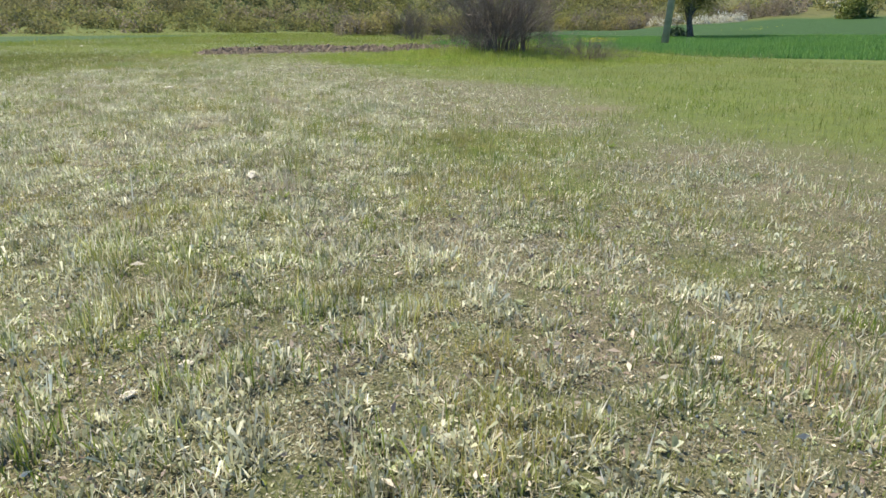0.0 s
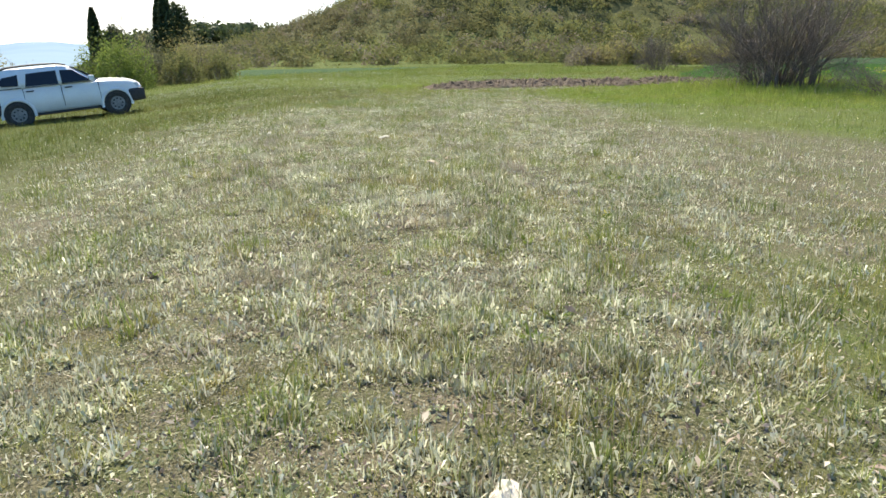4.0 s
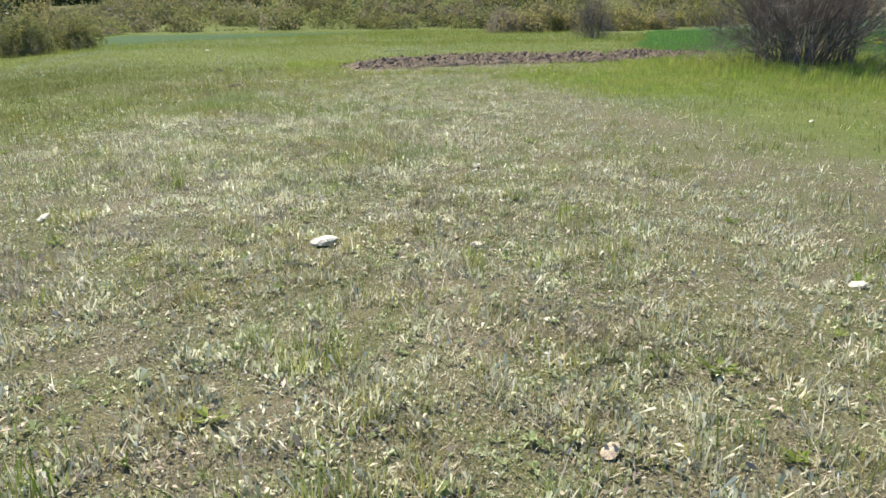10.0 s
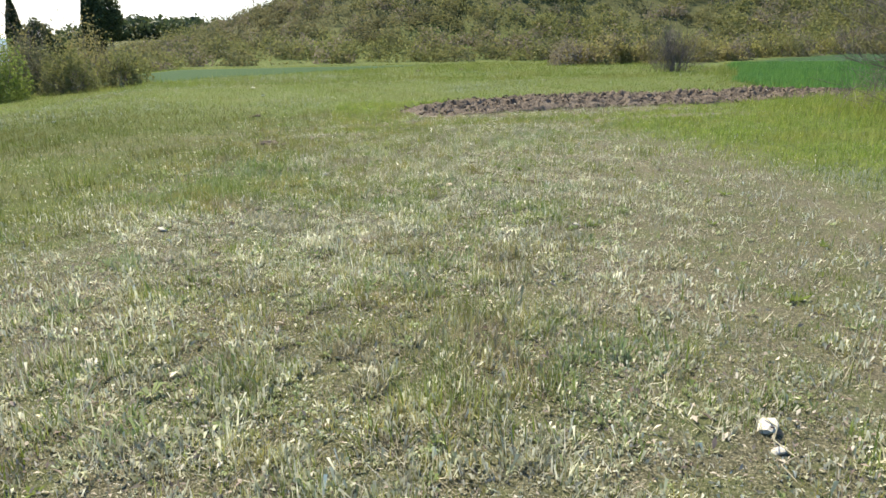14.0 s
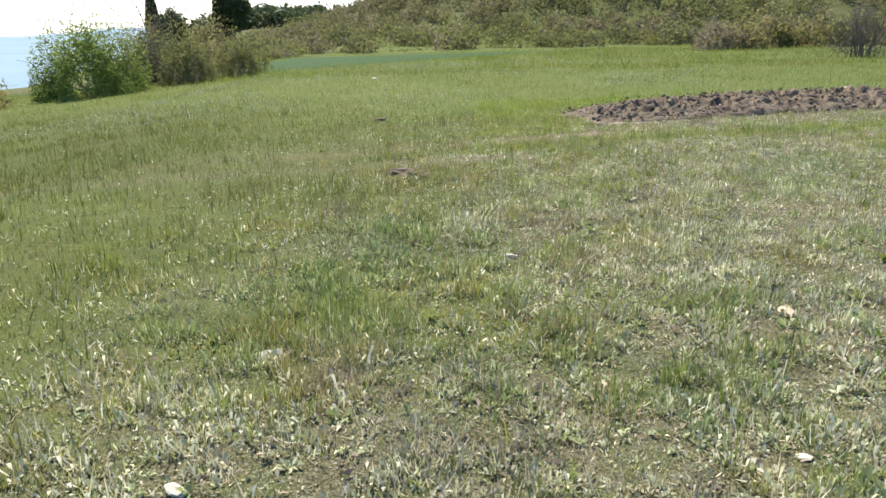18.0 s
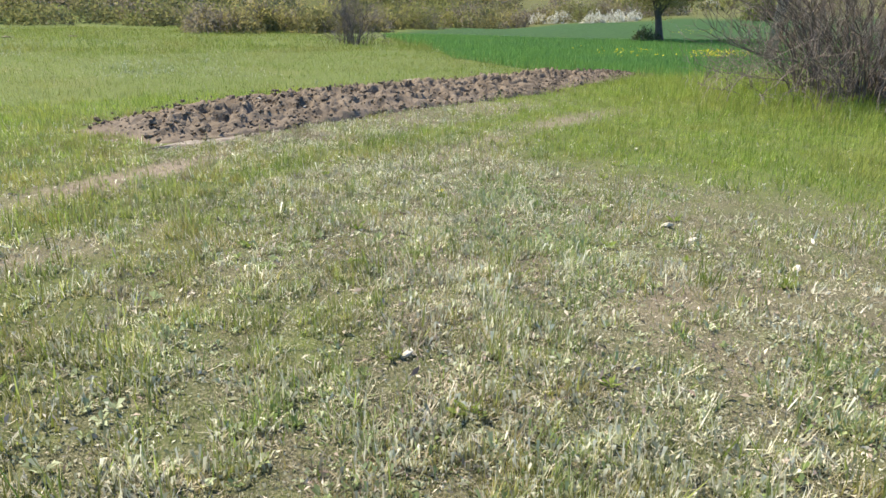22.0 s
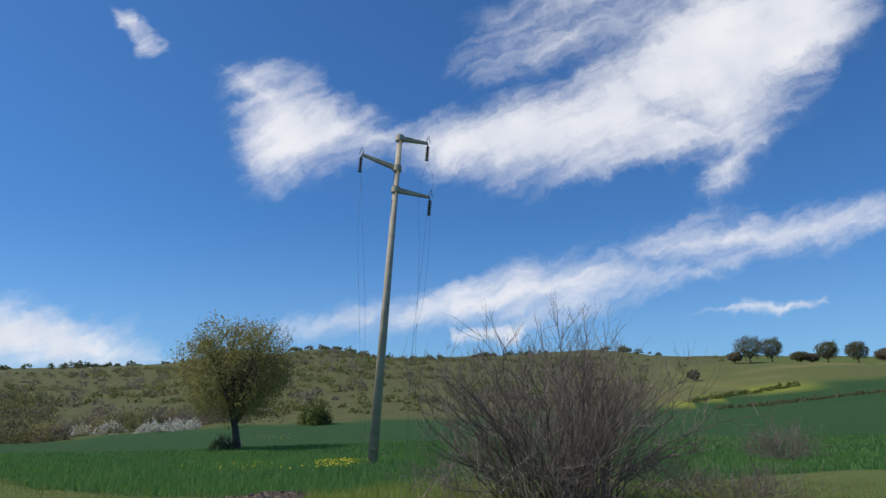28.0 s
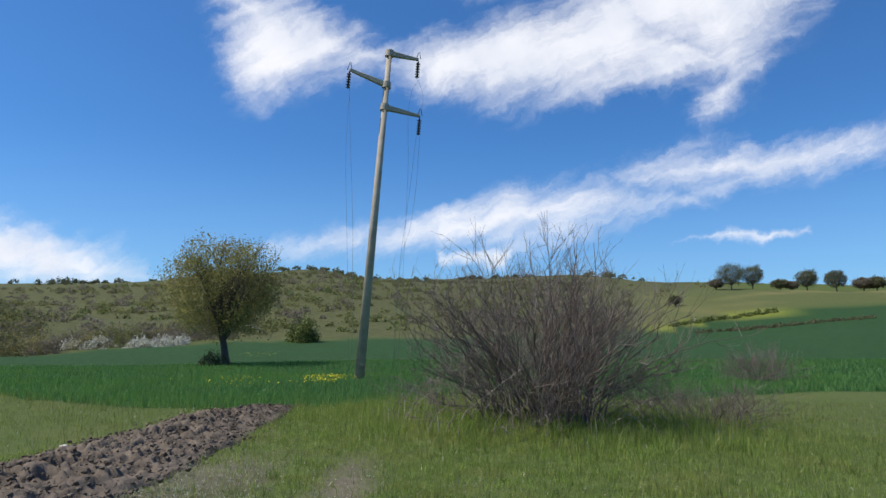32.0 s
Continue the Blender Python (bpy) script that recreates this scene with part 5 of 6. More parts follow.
def scrub(name, xs, ys, Rs, Hs, per, leaf, mat, seed, label):
    """Many small bushes as one piece of stuff."""
    g = np.random.default_rng(seed)
    zs = land(xs, ys)
    pts, size = [], []
    for i in range(len(xs)):
        n = int(per * g.uniform(0.7, 1.3) * (0.5 + 0.35 * Rs[i]))
        p = shrub_points(xs[i], ys[i], Rs[i], Hs[i], n, seed + i)
        p[:, 2] += zs[i]
        pts.append(p)
        size.append(np.full(n, leaf * (0.7 + 0.2 * Rs[i])))
    v, q = leaf_arrays(np.concatenate(pts), np.concatenate(size), seed + 5, 0.8, 0.3, True)
    tagged(new(name, from_arrays(name, v, q, mat)), label, "scrub", kind="stuff")


def in_sector(n, a0, a1, r0, r1, seed):
    g = np.random.default_rng(seed)
    az, r = np.radians(g.uniform(a0, a1, n)), np.sqrt(g.uniform(r0 * r0, r1 * r1, n))
    return CX + r * np.sin(az), CY + r * np.cos(az), g


def build_scrub():
    # on the hill facing the meadow
    for k, (mat, n, lab) in enumerate(((M_SCRUB, 2100, "olive-green"), (M_EDGE, 420, "grey olive"), (M_GREYTWIG, 380, "leafless grey-brown"))):
        x, y, g = in_sector(n * 2, -24, 44, 76, 190, 400 + k)
        keep = (y > 94 + 3 * np.sin(x / 7)) & (y < 174) & (np.hypot(x - HILL[0], y - HILL[1]) < 100) & (fbm(x / 9, y / 9, 51 + k) > 0.28)
        keep &= ~((np.abs(x - 33) < 5) & (y < 112))
        x, y = x[keep][:n], y[keep][:n]
        R = g.uniform(0.9, 2.5, len(x)) * g.uniform(0.7, 1.0, len(x))
        scrub("hillside_scrub", x, y, R, R * g.uniform(1.0, 1.6, len(x)), 125, 0.165, mat, 410 + 10 * k, f"{lab} scrub covering the hillside")
    # on the far slopes
    for k, (mat, n, lab) in enumerate(((M_SCRUB, 900, "olive-green"), (M_GREYTWIG, 520, "grey leafless"), (M_ROUND, 130, "dark green"))):
        x, y, g = in_sector(n * 2, 30, 97, 104, 330, 440 + k)
        keep = (fbm(x / 25, y / 25, 57 + k) > 0.38) & ~((np.degrees(np.arctan2(x - CX, y - CY)) > 88) & (g.uniform(0, 1, len(x)) < 0.85))
        x, y = x[keep][:n], y[keep][:n]
        R = g.uniform(0.7, 1.9, len(x))
        scrub("slope_scrub", x, y, R, R * g.uniform(0.8, 1.4, len(x)), 62, 0.29, mat, 450 + 10 * k, f"{lab} bushes dotted over a far grassy slope")
    # along the far skyline
    x, y, g = in_sector(150, 28, 92, 385, 430, 470)
    R = g.uniform(1.2, 3.2, len(x)) * g.uniform(0.6, 1.0, len(x))
    scrub("skyline_scrub", x, y, R, R * g.uniform(0.8, 1.5, len(x)), 70, 0.5, M_EDGE, 471, "dark bushes along the far skyline")
    # low hedge across the corn slope and bushes on the bloom band's edge
    t = np.linspace(0, 1, 70)
    g = np.random.default_rng(475)
    x, y = 104 + 6 * t + g.normal(0, 0.5, 70), 17 - 24 * t + g.normal(0, 0.5, 70)
    scrub("field_hedge", x, y, g.uniform(0.4, 0.9, 70), g.uniform(0.15, 0.6, 70), 90, 0.16, M_EDGE, 476, "low brownish hedge across the corn slope")
    az = np.radians(np.linspace(93.5, 101, 36))
    r = np.interp(np.degrees(az), [93, 97, 101, 104], [112, 124, 131, 136]) + g.normal(0, 0.6, 36)
    scrub("band_hedge", CX + r * np.sin(az), CY + r * np.cos(az), g.uniform(0.4, 0.9, 36), g.uniform(0.4, 1.0, 36), 90, 0.2, M_ROUND, 477, "low dark bushes along the edge of a yellow band")
    # pine wood on the far ridge
    x, y, g = in_sector(420, -26, -7, 270, 420, 480)
    scrub("far_pine_wood", x, y, g.uniform(3, 5.5, len(x)), g.uniform(6, 9, len(x)), 60, 0.7, M_DARKLEAF, 481, "dark pine wood on a far ridge")


def shrub(name, x, y, R, H, mat, seed, label, n=700, leaf=0.12, stems=12, group="", category="bush"):
    """One bush: stems and a crown of leaves."""
    z = float(land(x, y))
    ob = thing(name, pose(x, y, z - 0.03), label, category, group)
    st = grow((0, 0, 0), stems, H * 0.95, R, seed, k=6)
    part("stem_cluster", tubes("stem_cluster", st, (0.03 * np.linspace(1, 0.25, 6))[None].repeat(stems, 0), M_TWIG, 4), None, ob, "thin grey stems")
    tips = side_shoots(st, 4, R * 0.5, seed + 3, k=3)
    haze = part("twig_haze", tubes("twig_haze", tips, (0.012 * np.linspace(1, 0.5, 3))[None].repeat(len(tips), 0), M_TWIG, 3), None, ob)
    tagged(haze, kind="stuff")
    p = shrub_points(0, 0, R, H, n, seed)
    keep = fbm(p[:, 0] / (R * 0.4) + seed, p[:, 1] / (R * 0.4) + p[:, 2] / (R * 0.4), seed) > 0.30
    v, q = leaf_arrays(p[keep], leaf, seed + 2, 0.7, 0.2, True)
    part("crown", from_arrays("crown", v, q, mat), None, ob)
    return ob


def build_thickets():
    g = np.random.default_rng(500)
    tones = [(M_GREYTWIG, "grey leafless"), (M_OCHRE, "ochre-budded"), (M_SCRUB, "olive-green"), (M_GREYTWIG, "grey-brown"), (M_TREE, "yellow-green")]
    for k in range(58):
        az = 19 + 38 * (k + g.uniform(-0.4, 0.4)) / 58
        far = float(np.interp(az, [19, 24, 34, 40, 46, 52, 58], [50, 54, 66, 91, 99, 100, 98])) + g.uniform(1, 13)
        x, y = CX + far * math.sin(radians(az)), CY + far * math.cos(radians(az))
        mat, tone = tones[int(g.integers(0, 5))]
        R = g.uniform(1.3, 2.6)
        shrub("thicket_bush", x, y, R, R * g.uniform(1.0, 1.5), mat, 510 + k, f"{tone} bush in the thicket along the field's edge", 1200, 0.13, 10, "thicket along the field")
    # white blossom by the field's far corner
    for k, (az, r, R) in enumerate(((48.1, 101, 1.9), (50.8, 97, 1.6), (52.4, 97.5, 1.7), (53.6, 98, 1.5), (46.2, 104, 1.6), (59.0, 116, 1.3))):
        shrub("blossoming_bush", CX + r * math.sin(radians(az)), CY + r * math.cos(radians(az)), R, R * 0.95, M_BLOSSOM, 590 + k, "bush white with blossom at the field's edge", 1300, 0.11, 8, "blossoming bushes")
    shrub("round_bush", 83.5, 69.3, 2.1, 3.3, M_ROUND, 600, "dense round dark green bush at the field's end", 4200, 0.15)
    shrub("small_bush", 47.6, 59.4, 1.1, 1.3, M_DARKLEAF, 601, "low dark bush at the foot of a tree", 1500, 0.08)
    # behind the parked car and along the meadow's edge
    shrub("green_bush", -18.6, 50.2, 2.4, 3.4, M_GREENBUSH, 602, "dense fresh green bush behind a parked car", 24000, 0.06)
    for k, (x, y, R, H, mat, tone) in enumerate(((-17.6, 56.5, 1.6, 2.6, M_EDGE, "greenish grey"), (-19.5, 58.0, 1.7, 3.3, M_EDGE, "grey olive"), (-15.8, 54.5, 1.5, 2.7, M_SCRUB, "olive"),
                                                 (-21.0, 60.5, 2.0, 4.0, M_OCHRE, "ochre"), (-17.4, 61.0, 2.2, 4.3, M_OCHRE, "brownish ochre"), (-14.2, 58.0, 1.4, 2.2, M_SCRUB, "olive"),
                                                 (-27.5, 50.0, 2.2, 4.3, M_OCHRE, "ochre"), (-30.5, 44.0, 2.6, 3.2, M_EDGE, "grey olive"), (-33.0, 45.0, 2.6, 4.6, M_ROUND, "dark green"), (-27.0, 39.0, 2.0, 2.2, M_EDGE, "grey olive"),
                                                 (-24.5, 41.5, 1.9, 2.0, M_EDGE, "grey olive"), (-29.0, 35.0, 2.5, 3.4, M_ROUND, "dark green"), (-32.0, 38.5, 2.8, 4.8, M_ROUND, "dark green"), (-24.0, 36.0, 1.7, 1.6, M_EDGE, "grey olive"), (-22.5, 47.0, 1.9, 2.0, M_OCHRE, "ochre"))):
        shrub("edge_bush", x, y, R, H, mat, 610 + k, f"{tone} bush along the meadow's sloping edge", 4800, 0.07, 14, "bushes along the meadow's edge")
    # tall dark cypresses
    for k, (x, y, H) in enumerate(((-74.0, 176.0, 14.0), (-58.5, 180.0, 18.5), (-61.0, 183.0, 16.5))):
        z = float(land(x, y)) - 0.2
        ob = thing("cypress", pose(x, y, z), "tall narrow dark cypress beyond the meadow", "tree", "cypresses")
        h = H - z * 0.9
        part("trunk", tubes("trunk", np.array([[(0, 0, 0), (0, 0, h * 0.5), (0.05, 0, h * 0.96)]]), np.array([[0.28, 0.18, 0.03]]), M_BARK, 7), None, ob)
        gg = np.random.default_rng(700 + k)
        n = 7000
        t = gg.uniform(0.04, 1, n)
        rr = 1.75 * np.sin(np.clip(t, 0, 1) * math.pi * 0.86 + 0.35) ** 0.8 * gg.uniform(0.6, 1.05, n)
        a = gg.uniform(0, 6.28, n)
        v, q = leaf_arrays(np.stack([np.cos(a) * rr, np.sin(a) * rr, t * h], 1), 0.36, 701 + k, 0.5, 1.2)
        part("crown", from_arrays("crown", v, q, M_DARKLEAF), None, ob, "dense dark green crown")
    leafy_tree("dark_tree", -69.5, 176.0, 13.5, 2.9, 6.0, M_DARKLEAF, 0.3, 724, "dark evergreen tree beside the cypresses", 0.2, 3800, (0, 0), 0.34)
    leafy_tree("dark_tree", -55.0, 178.0, 14.5, 2.6, 5.0, M_DARKLEAF, 0.3, 725, "dark evergreen tree beside the cypresses", 0.2, 3800, (0, 0), 0.34)
    leafy_tree("budding_tree", -29.0, 45.5, 5.9, 3.7, 1.5, M_BUD, 0.07, 720, "spreading half-bare tree with grey-pink buds beyond the car", 0.15, 11000, (0.3, 0.1), 0.47)
    leafy_tree("budding_tree", -25.5, 71.0, 6.5, 2.6, 2.2, M_GREYTWIG, 0.05, 722, "thin half-bare tree beyond the meadow", 0.12, 900, (0.2, 0.1), 0.5)
    # on the far slopes
    for k, (az, r, H, R, mat) in enumerate(((98.0, 222, 8.0, 4.0, M_EDGE), (99.5, 224, 7.4, 3.3, M_EDGE), (96.9, 223, 3.2, 2.2, M_GREYTWIG), (103.2, 216, 6.0, 2.9, M_EDGE), (105.1, 214, 5.6, 2.7, M_EDGE),
                                            (101.4, 220, 3.0, 2.3, M_EDGE), (102.2, 221, 2.6, 2.0, M_GREYTWIG), (106.8, 214, 3.4, 2.6, M_GREYTWIG), (107.6, 214, 3.6, 2.6, M_EDGE), (93.8, 150, 2.0, 1.2, M_EDGE))):
        leafy_tree("slope_tree", CX + r * math.sin(radians(az)), CY + r * math.cos(radians(az)), H, R, H * 0.2, mat, 0.17, 730 + k, "small dark tree on a far grassy slope", 0.2, 4900, (0, 0), 0.5)


build_scrub()
build_thickets()


# ---- young corn and flowers ----
def build_corn():
    g = np.random.default_rng(800)
    n = 215000
    az, r = np.radians(g.uniform(33, 118, n)), 17 + 45 * g.uniform(0, 1, n) ** 1.5
    x, y = CX + r * np.sin(az), CY + r * np.cos(az)
    keep = (corn(x, y) > g.uniform(0.3, 1.0, n)) & (g.uniform(0, 1, n) < smooth(r, 16, 26) * 0.6 + 0.4)
    x, y, r = x[keep], y[keep], r[keep]
    ln = 0.21 * np.exp(g.normal(0, 0.22, len(x)))
    tagged(new("young_corn", blades("young_corn", x, y, ln, 0.015 + 0.0009 * r, 0.3, M_CORN, 801, simple=True)), "dense dark green young corn in the field", "crop", kind="stuff")
    # yellow flowers at the pole's side of the field
    p = np.concatenate([np.stack([g.normal(cx, s, k), g.normal(cy, s * 0.7, k)], 1) for cx, cy, s, k in ((25.2, 39.2, 0.75, 200), (22.5, 41.5, 0.9, 30), (24.5, 43.5, 1.2, 20), (60.0, 62.0, 1.6, 60))])
    z = land(p[:, 0], p[:, 1]) + g.uniform(0.3, 0.55, len(p))
    v, q = leaf_arrays(np.stack([p[:, 0], p[:, 1], z], 1), 0.033, 803, 0.9, 0.8)
    tagged(new("yellow_flowers", from_arrays("yellow_flowers", v, q, M_FLOWER)), "clump of small bright yellow flowers in the corn", "flowers", kind="stuff")


build_corn()


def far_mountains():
    """Hills across the valley, with the distance haze painted in as blue base colour."""
    m, N = material("painted_haze_blue")
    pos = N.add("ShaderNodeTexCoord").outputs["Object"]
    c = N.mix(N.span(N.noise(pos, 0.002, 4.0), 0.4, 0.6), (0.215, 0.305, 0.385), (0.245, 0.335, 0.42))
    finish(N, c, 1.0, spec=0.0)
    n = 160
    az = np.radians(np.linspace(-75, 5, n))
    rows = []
    # near row drops over the valley floor, its blue standing in for haze there
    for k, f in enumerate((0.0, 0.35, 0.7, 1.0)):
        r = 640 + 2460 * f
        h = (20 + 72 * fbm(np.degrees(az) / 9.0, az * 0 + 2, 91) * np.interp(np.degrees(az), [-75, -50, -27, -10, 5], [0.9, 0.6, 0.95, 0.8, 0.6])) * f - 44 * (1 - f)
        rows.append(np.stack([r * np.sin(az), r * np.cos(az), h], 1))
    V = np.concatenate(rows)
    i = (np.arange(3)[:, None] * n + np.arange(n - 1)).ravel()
    tagged(new("backdrop", from_arrays("backdrop", V, np.stack([i, i + 1, i + n + 1, i + n], 1), m, True)), "mountains beyond the valley, blue haze painted into their colour", "mountains", kind="structure")


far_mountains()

# ---- grass ----
def lane(y):
    """Where the walked line runs."""
    return np.interp(y, [0, 3, 6, 12, 16, 20, 23, 27, 34], [0.8, 0.9, 0.5, 0.15, -0.1, -0.6, -0.2, 0.9, 3.0])


def off_heap(x, y):
    s, c = along(x, y, HEAP_A, HEAP_B)
    return ~((s > -0.1) & (s < 15.6) & (np.abs(c + 0.05 + 0.3 * smooth(s, 11, 15)) < 1.05 - 0.5 * smooth(s, 12, 16))) & ~((s > 0.0) & (s < 2.0) & (np.abs(c + 1.08) < 0.15))


def near_points(n, seed, reach=5.5, y0=0.3, y1=34.0):
    """Random places along the walked line, thinner towards its sides."""
    g = np.random.default_rng(seed)
    y = g.uniform(y0, y1, n)
    x = lane(y) + g.normal(0, 0.5, n) * reach * np.where(g.uniform(0, 1, n) < 0.65, 0.55, 1.15)
    return x, y, g


def tuft(x, y, s=0.5, seed=81):
    return smooth(fbm(x / s, y / s, seed, 4), 0.38, 0.62)


def sward(name, pts, seed, length, width, lean, mat, want, label, flat=0.0, kind="grass", simple=True, broad_tip=False):
    x, y, g = pts
    worn, soil, n1, n2, r, az = zones(x, y)
    keep = (g.uniform(0, 1, len(x)) < want(x, y, worn, soil)) & off_heap(x, y) & (corn(x, y) < 0.5)
    x, y = x[keep], y[keep]
    m = len(x)
    ln = length * np.exp(g.normal(0, 0.35, m)) * (0.7 + 0.6 * fbm(x / 1.3, y / 1.3, 77)) * (0.42 + 1.05 * tuft(x, y, 0.17, 71))
    az = np.degrees(np.arctan2(x - CX, y - CY))
    ln = ln * (1 + 1.1 * smooth(np.hypot(x - CX, y - CY) - corn_edge(az), -7, -0.5) * (az > 33) * (az < 110))
    ob = new(name, blades(name, x, y, ln, width * g.uniform(0.7, 1.3, m), lean, mat, seed + 1, flat=flat, simple=simple, broad_tip=broad_tip))
    tagged(ob, label, kind, kind="stuff")


def leaves(name, pts, seed, size, mat, want, label, aspect=0.42, lift=(0.008, 0.045)):
    x, y, g = pts
    worn, soil, n1, n2, r, az = zones(x, y)
    keep = (g.uniform(0, 1, len(x)) < want(x, y, worn, soil)) & off_heap(x, y) & (corn(x, y) < 0.5)
    x, y = x[keep], y[keep]
    c = np.stack([x, y, land(x, y) + g.uniform(*lift, len(x))], 1)
    v, q = leaf_arrays(c, size * np.exp(g.normal(0, 0.35, len(x))), seed + 1, aspect, 1.0)
    tagged(new(name, from_arrays(name, v, q, mat)), label, "weeds", kind="stuff")


def low_plants(name, n, seed, per, size, mat, rise, label, y0=0.6):
    """Small leafy plants along the walked line: leaves that spread from one root."""
    x, y, g = near_points(n * 2, seed, 5.0, y0)
    worn, soil, n1, n2, r, az = zones(x, y)
    keep = (g.uniform(0, 1, len(x)) < (0.4 + 0.6 * worn) * (0.25 + 0.75 * tuft(x, y, 0.6, seed)) * (1 - 0.9 * soil)) & off_heap(x, y)
    x, y = x[keep][:n], y[keep][:n]
    m = len(x)
    a = g.uniform(0, 2 * np.pi, m * per)
    ln = np.repeat(size * np.exp(g.normal(0, 0.35, m)), per) * g.uniform(0.6, 1.2, m * per)
    up = np.clip(g.normal(rise, 0.35, m * per), 0.05, 1.6)
    d = np.stack([np.cos(a) * np.cos(up), np.sin(a) * np.cos(up), np.sin(up)], 1)
    e = np.stack([-np.sin(a), np.cos(a), g.normal(0, 0.35, m * per)], 1)
    root = np.stack([np.repeat(x, per), np.repeat(y, per), np.repeat(land(x, y) + 0.004, per)], 1) + d * 0.004
    L = ln[:, None]
    bend = np.array([0, 0, 1.0]) * L * 0.18
    v = np.stack([root, root + d * L * 0.6 + e * L * 0.2 + bend, root + d * L - bend * 0.6, root + d * L * 0.6 - e * L * 0.2 + bend], 1).reshape(-1, 3)
    tagged(new(name, from_arrays(name, v, np.arange(m * per * 4).reshape(-1, 4), mat)), label, "weeds", kind="stuff")


def spots(places, n, seed):
    """Random places round the given spots, by their size."""
    g = np.random.default_rng(seed)
    p = np.array(places)
    k = g.choice(len(p), n, p=p[:, 2] ** 2 / (p[:, 2] ** 2).sum())
    return p[k, 0] + g.normal(0, 0.5, n) * p[k, 2], p[k, 1] + g.normal(0, 0.5, n) * p[k, 2], g


def build_grass():
    # each kind grows in its own tufts, a hand wide, within wider drifts
    sward("meadow_grass", near_points(860000, 300), 301, 0.056, 0.0064, 0.42, M_GREEN, lambda x, y, w, s: (0.12 + 0.25 * smooth(y, 21, 27) + 0.68 * tuft(x, y) + 0.55 * (1 - w)) * (0.35 + 0.65 * tuft(x, y, 0.14, 71)) * (1 - 0.9 * s), "short green meadow grass blades")
    sward("grey_grass", near_points(520000, 305), 306, 0.045, 0.0096, 0.5, M_WEED, lambda x, y, w, s: (0.2 + 0.8 * w) * (0.15 + 0.85 * tuft(x, y, 0.55, 83)) * (0.3 + 0.7 * tuft(x, y, 0.12, 73)) * (1 - 0.95 * s) * (1 - 0.25 * smooth(y, 21, 27)), "short grey-green grass in small tufts")
    sward("dry_grass", near_points(640000, 310), 311, 0.054, 0.0072, 0.5, M_STRAW, lambda x, y, w, s: (0.15 + 0.85 * w) * (0.55 + 0.45 * (1 - tuft(x, y, 0.35, 83))) * (0.55 + 0.45 * (1 - tuft(x, y, 0.13, 71))) * (1 - 0.92 * s) * (1 + 0.6 * smooth(y, 20, 26)), "pale dry grass stalks and thatch", 0.6)
    sward("low_weeds", near_points(720000, 330), 331, 0.028, 0.0138, 0.75, M_WEED, lambda x, y, w, s: (0.3 + 0.7 * w) * (0.36 + 0.64 * tuft(x, y, 0.35, 83)) * (1 - 0.95 * s) * (1 - 0.3 * smooth(y, 21, 27)), "silvery grey-green low weed leaves among dry grass", 0.15, "weeds", broad_tip=True)
    leaves("bleached_leaves", near_points(32000, 335, 6.5), 336, 0.010, M_PALE, lambda x, y, w, s: (0.12 + 0.88 * w) * (0.1 + 0.9 * tuft(x, y, 0.5, 89)), "bleached dead leaves flecking the worn sward", 0.3, (0.015, 0.045))
    # coarser growth further from the walked line
    def broad(n, seed, x0=-22.0, x1=24.0, y0=3.0, y1=56.0):
        g = np.random.default_rng(seed)
        return g.uniform(x0, x1, n), g.uniform(y0, y1, n), g
    sward("fresh_grass", broad(400000, 320), 321, 0.095, 0.009, 0.45, M_LUSH, lambda x, y, w, s: (1 - 0.93 * w) * (1 - s) * (1 - 0.9 * olive(x, y)) * (0.45 + 0.55 * tuft(x, y, 1.2)), "taller fresh green grass")
    sward("bleached_grass", broad(240000, 340), 341, 0.085, 0.0075, 0.6, M_STRAW, lambda x, y, w, s: (0.08 + 0.5 * w + 0.3 * smooth(fbm(x / 3, y / 3, 87), 0.5, 0.7)) * (1 - 0.95 * s) * (1 - 0.8 * olive(x, y)), "bleached stalks scattered over the meadow", 0.3)
    sward("olive_grass", broad(260000, 322, -20.0, -0.5, 8.0, 42.0), 323, 0.085, 0.009, 0.45, M_OLIVE, lambda x, y, w, s: (1 - 0.7 * w) * (1 - s) * olive(x, y) * (0.4 + 0.6 * tuft(x, y, 0.7)), "darker olive-green grass on the slope")
    sward("pale_weeds", broad(60000, 324, -12.0, 9.0, 33.0, 66.0), 325, 0.05, 0.022, 0.7, M_SAGE, lambda x, y, w, s: smooth(fbm(x / 4, y / 6, 88), 0.40, 0.62) * (1 - 0.8 * smooth(x, 4, 9)), "pale sage weeds drifting through the far meadow", 0.1, "weeds", broad_tip=True)
    sward("far_grass", broad(130000, 345, -34.0, 26.0, 50.0, 98.0), 346, 0.16, 0.026, 0.45, M_LUSH, lambda x, y, w, s: 0.4 + 0.6 * tuft(x, y, 2.5), "green grass of the far meadow")
    # bright spring grass round the end of the walk, and leafy clumps where the sward thins
    sward("spring_grass", broad(330000, 347, -1.0, 22.0, 21.5, 36.0), 348, 0.075, 0.0095, 0.45, M_SPRING, lambda x, y, w, s: (1 - 0.9 * w) * (1 - s) * (1 - 0.8 * olive(x, y)) * (0.5 + 0.5 * tuft(x, y, 0.5)) * smooth(y + 3 * fbm(x / 2, y / 2, 97), 22.5, 27) * (1 - smooth(x, 17, 22)), "bright green spring grass round a bare bush")
    gc = np.random.default_rng(380)
    cy = gc.uniform(17.5, 31, 150)
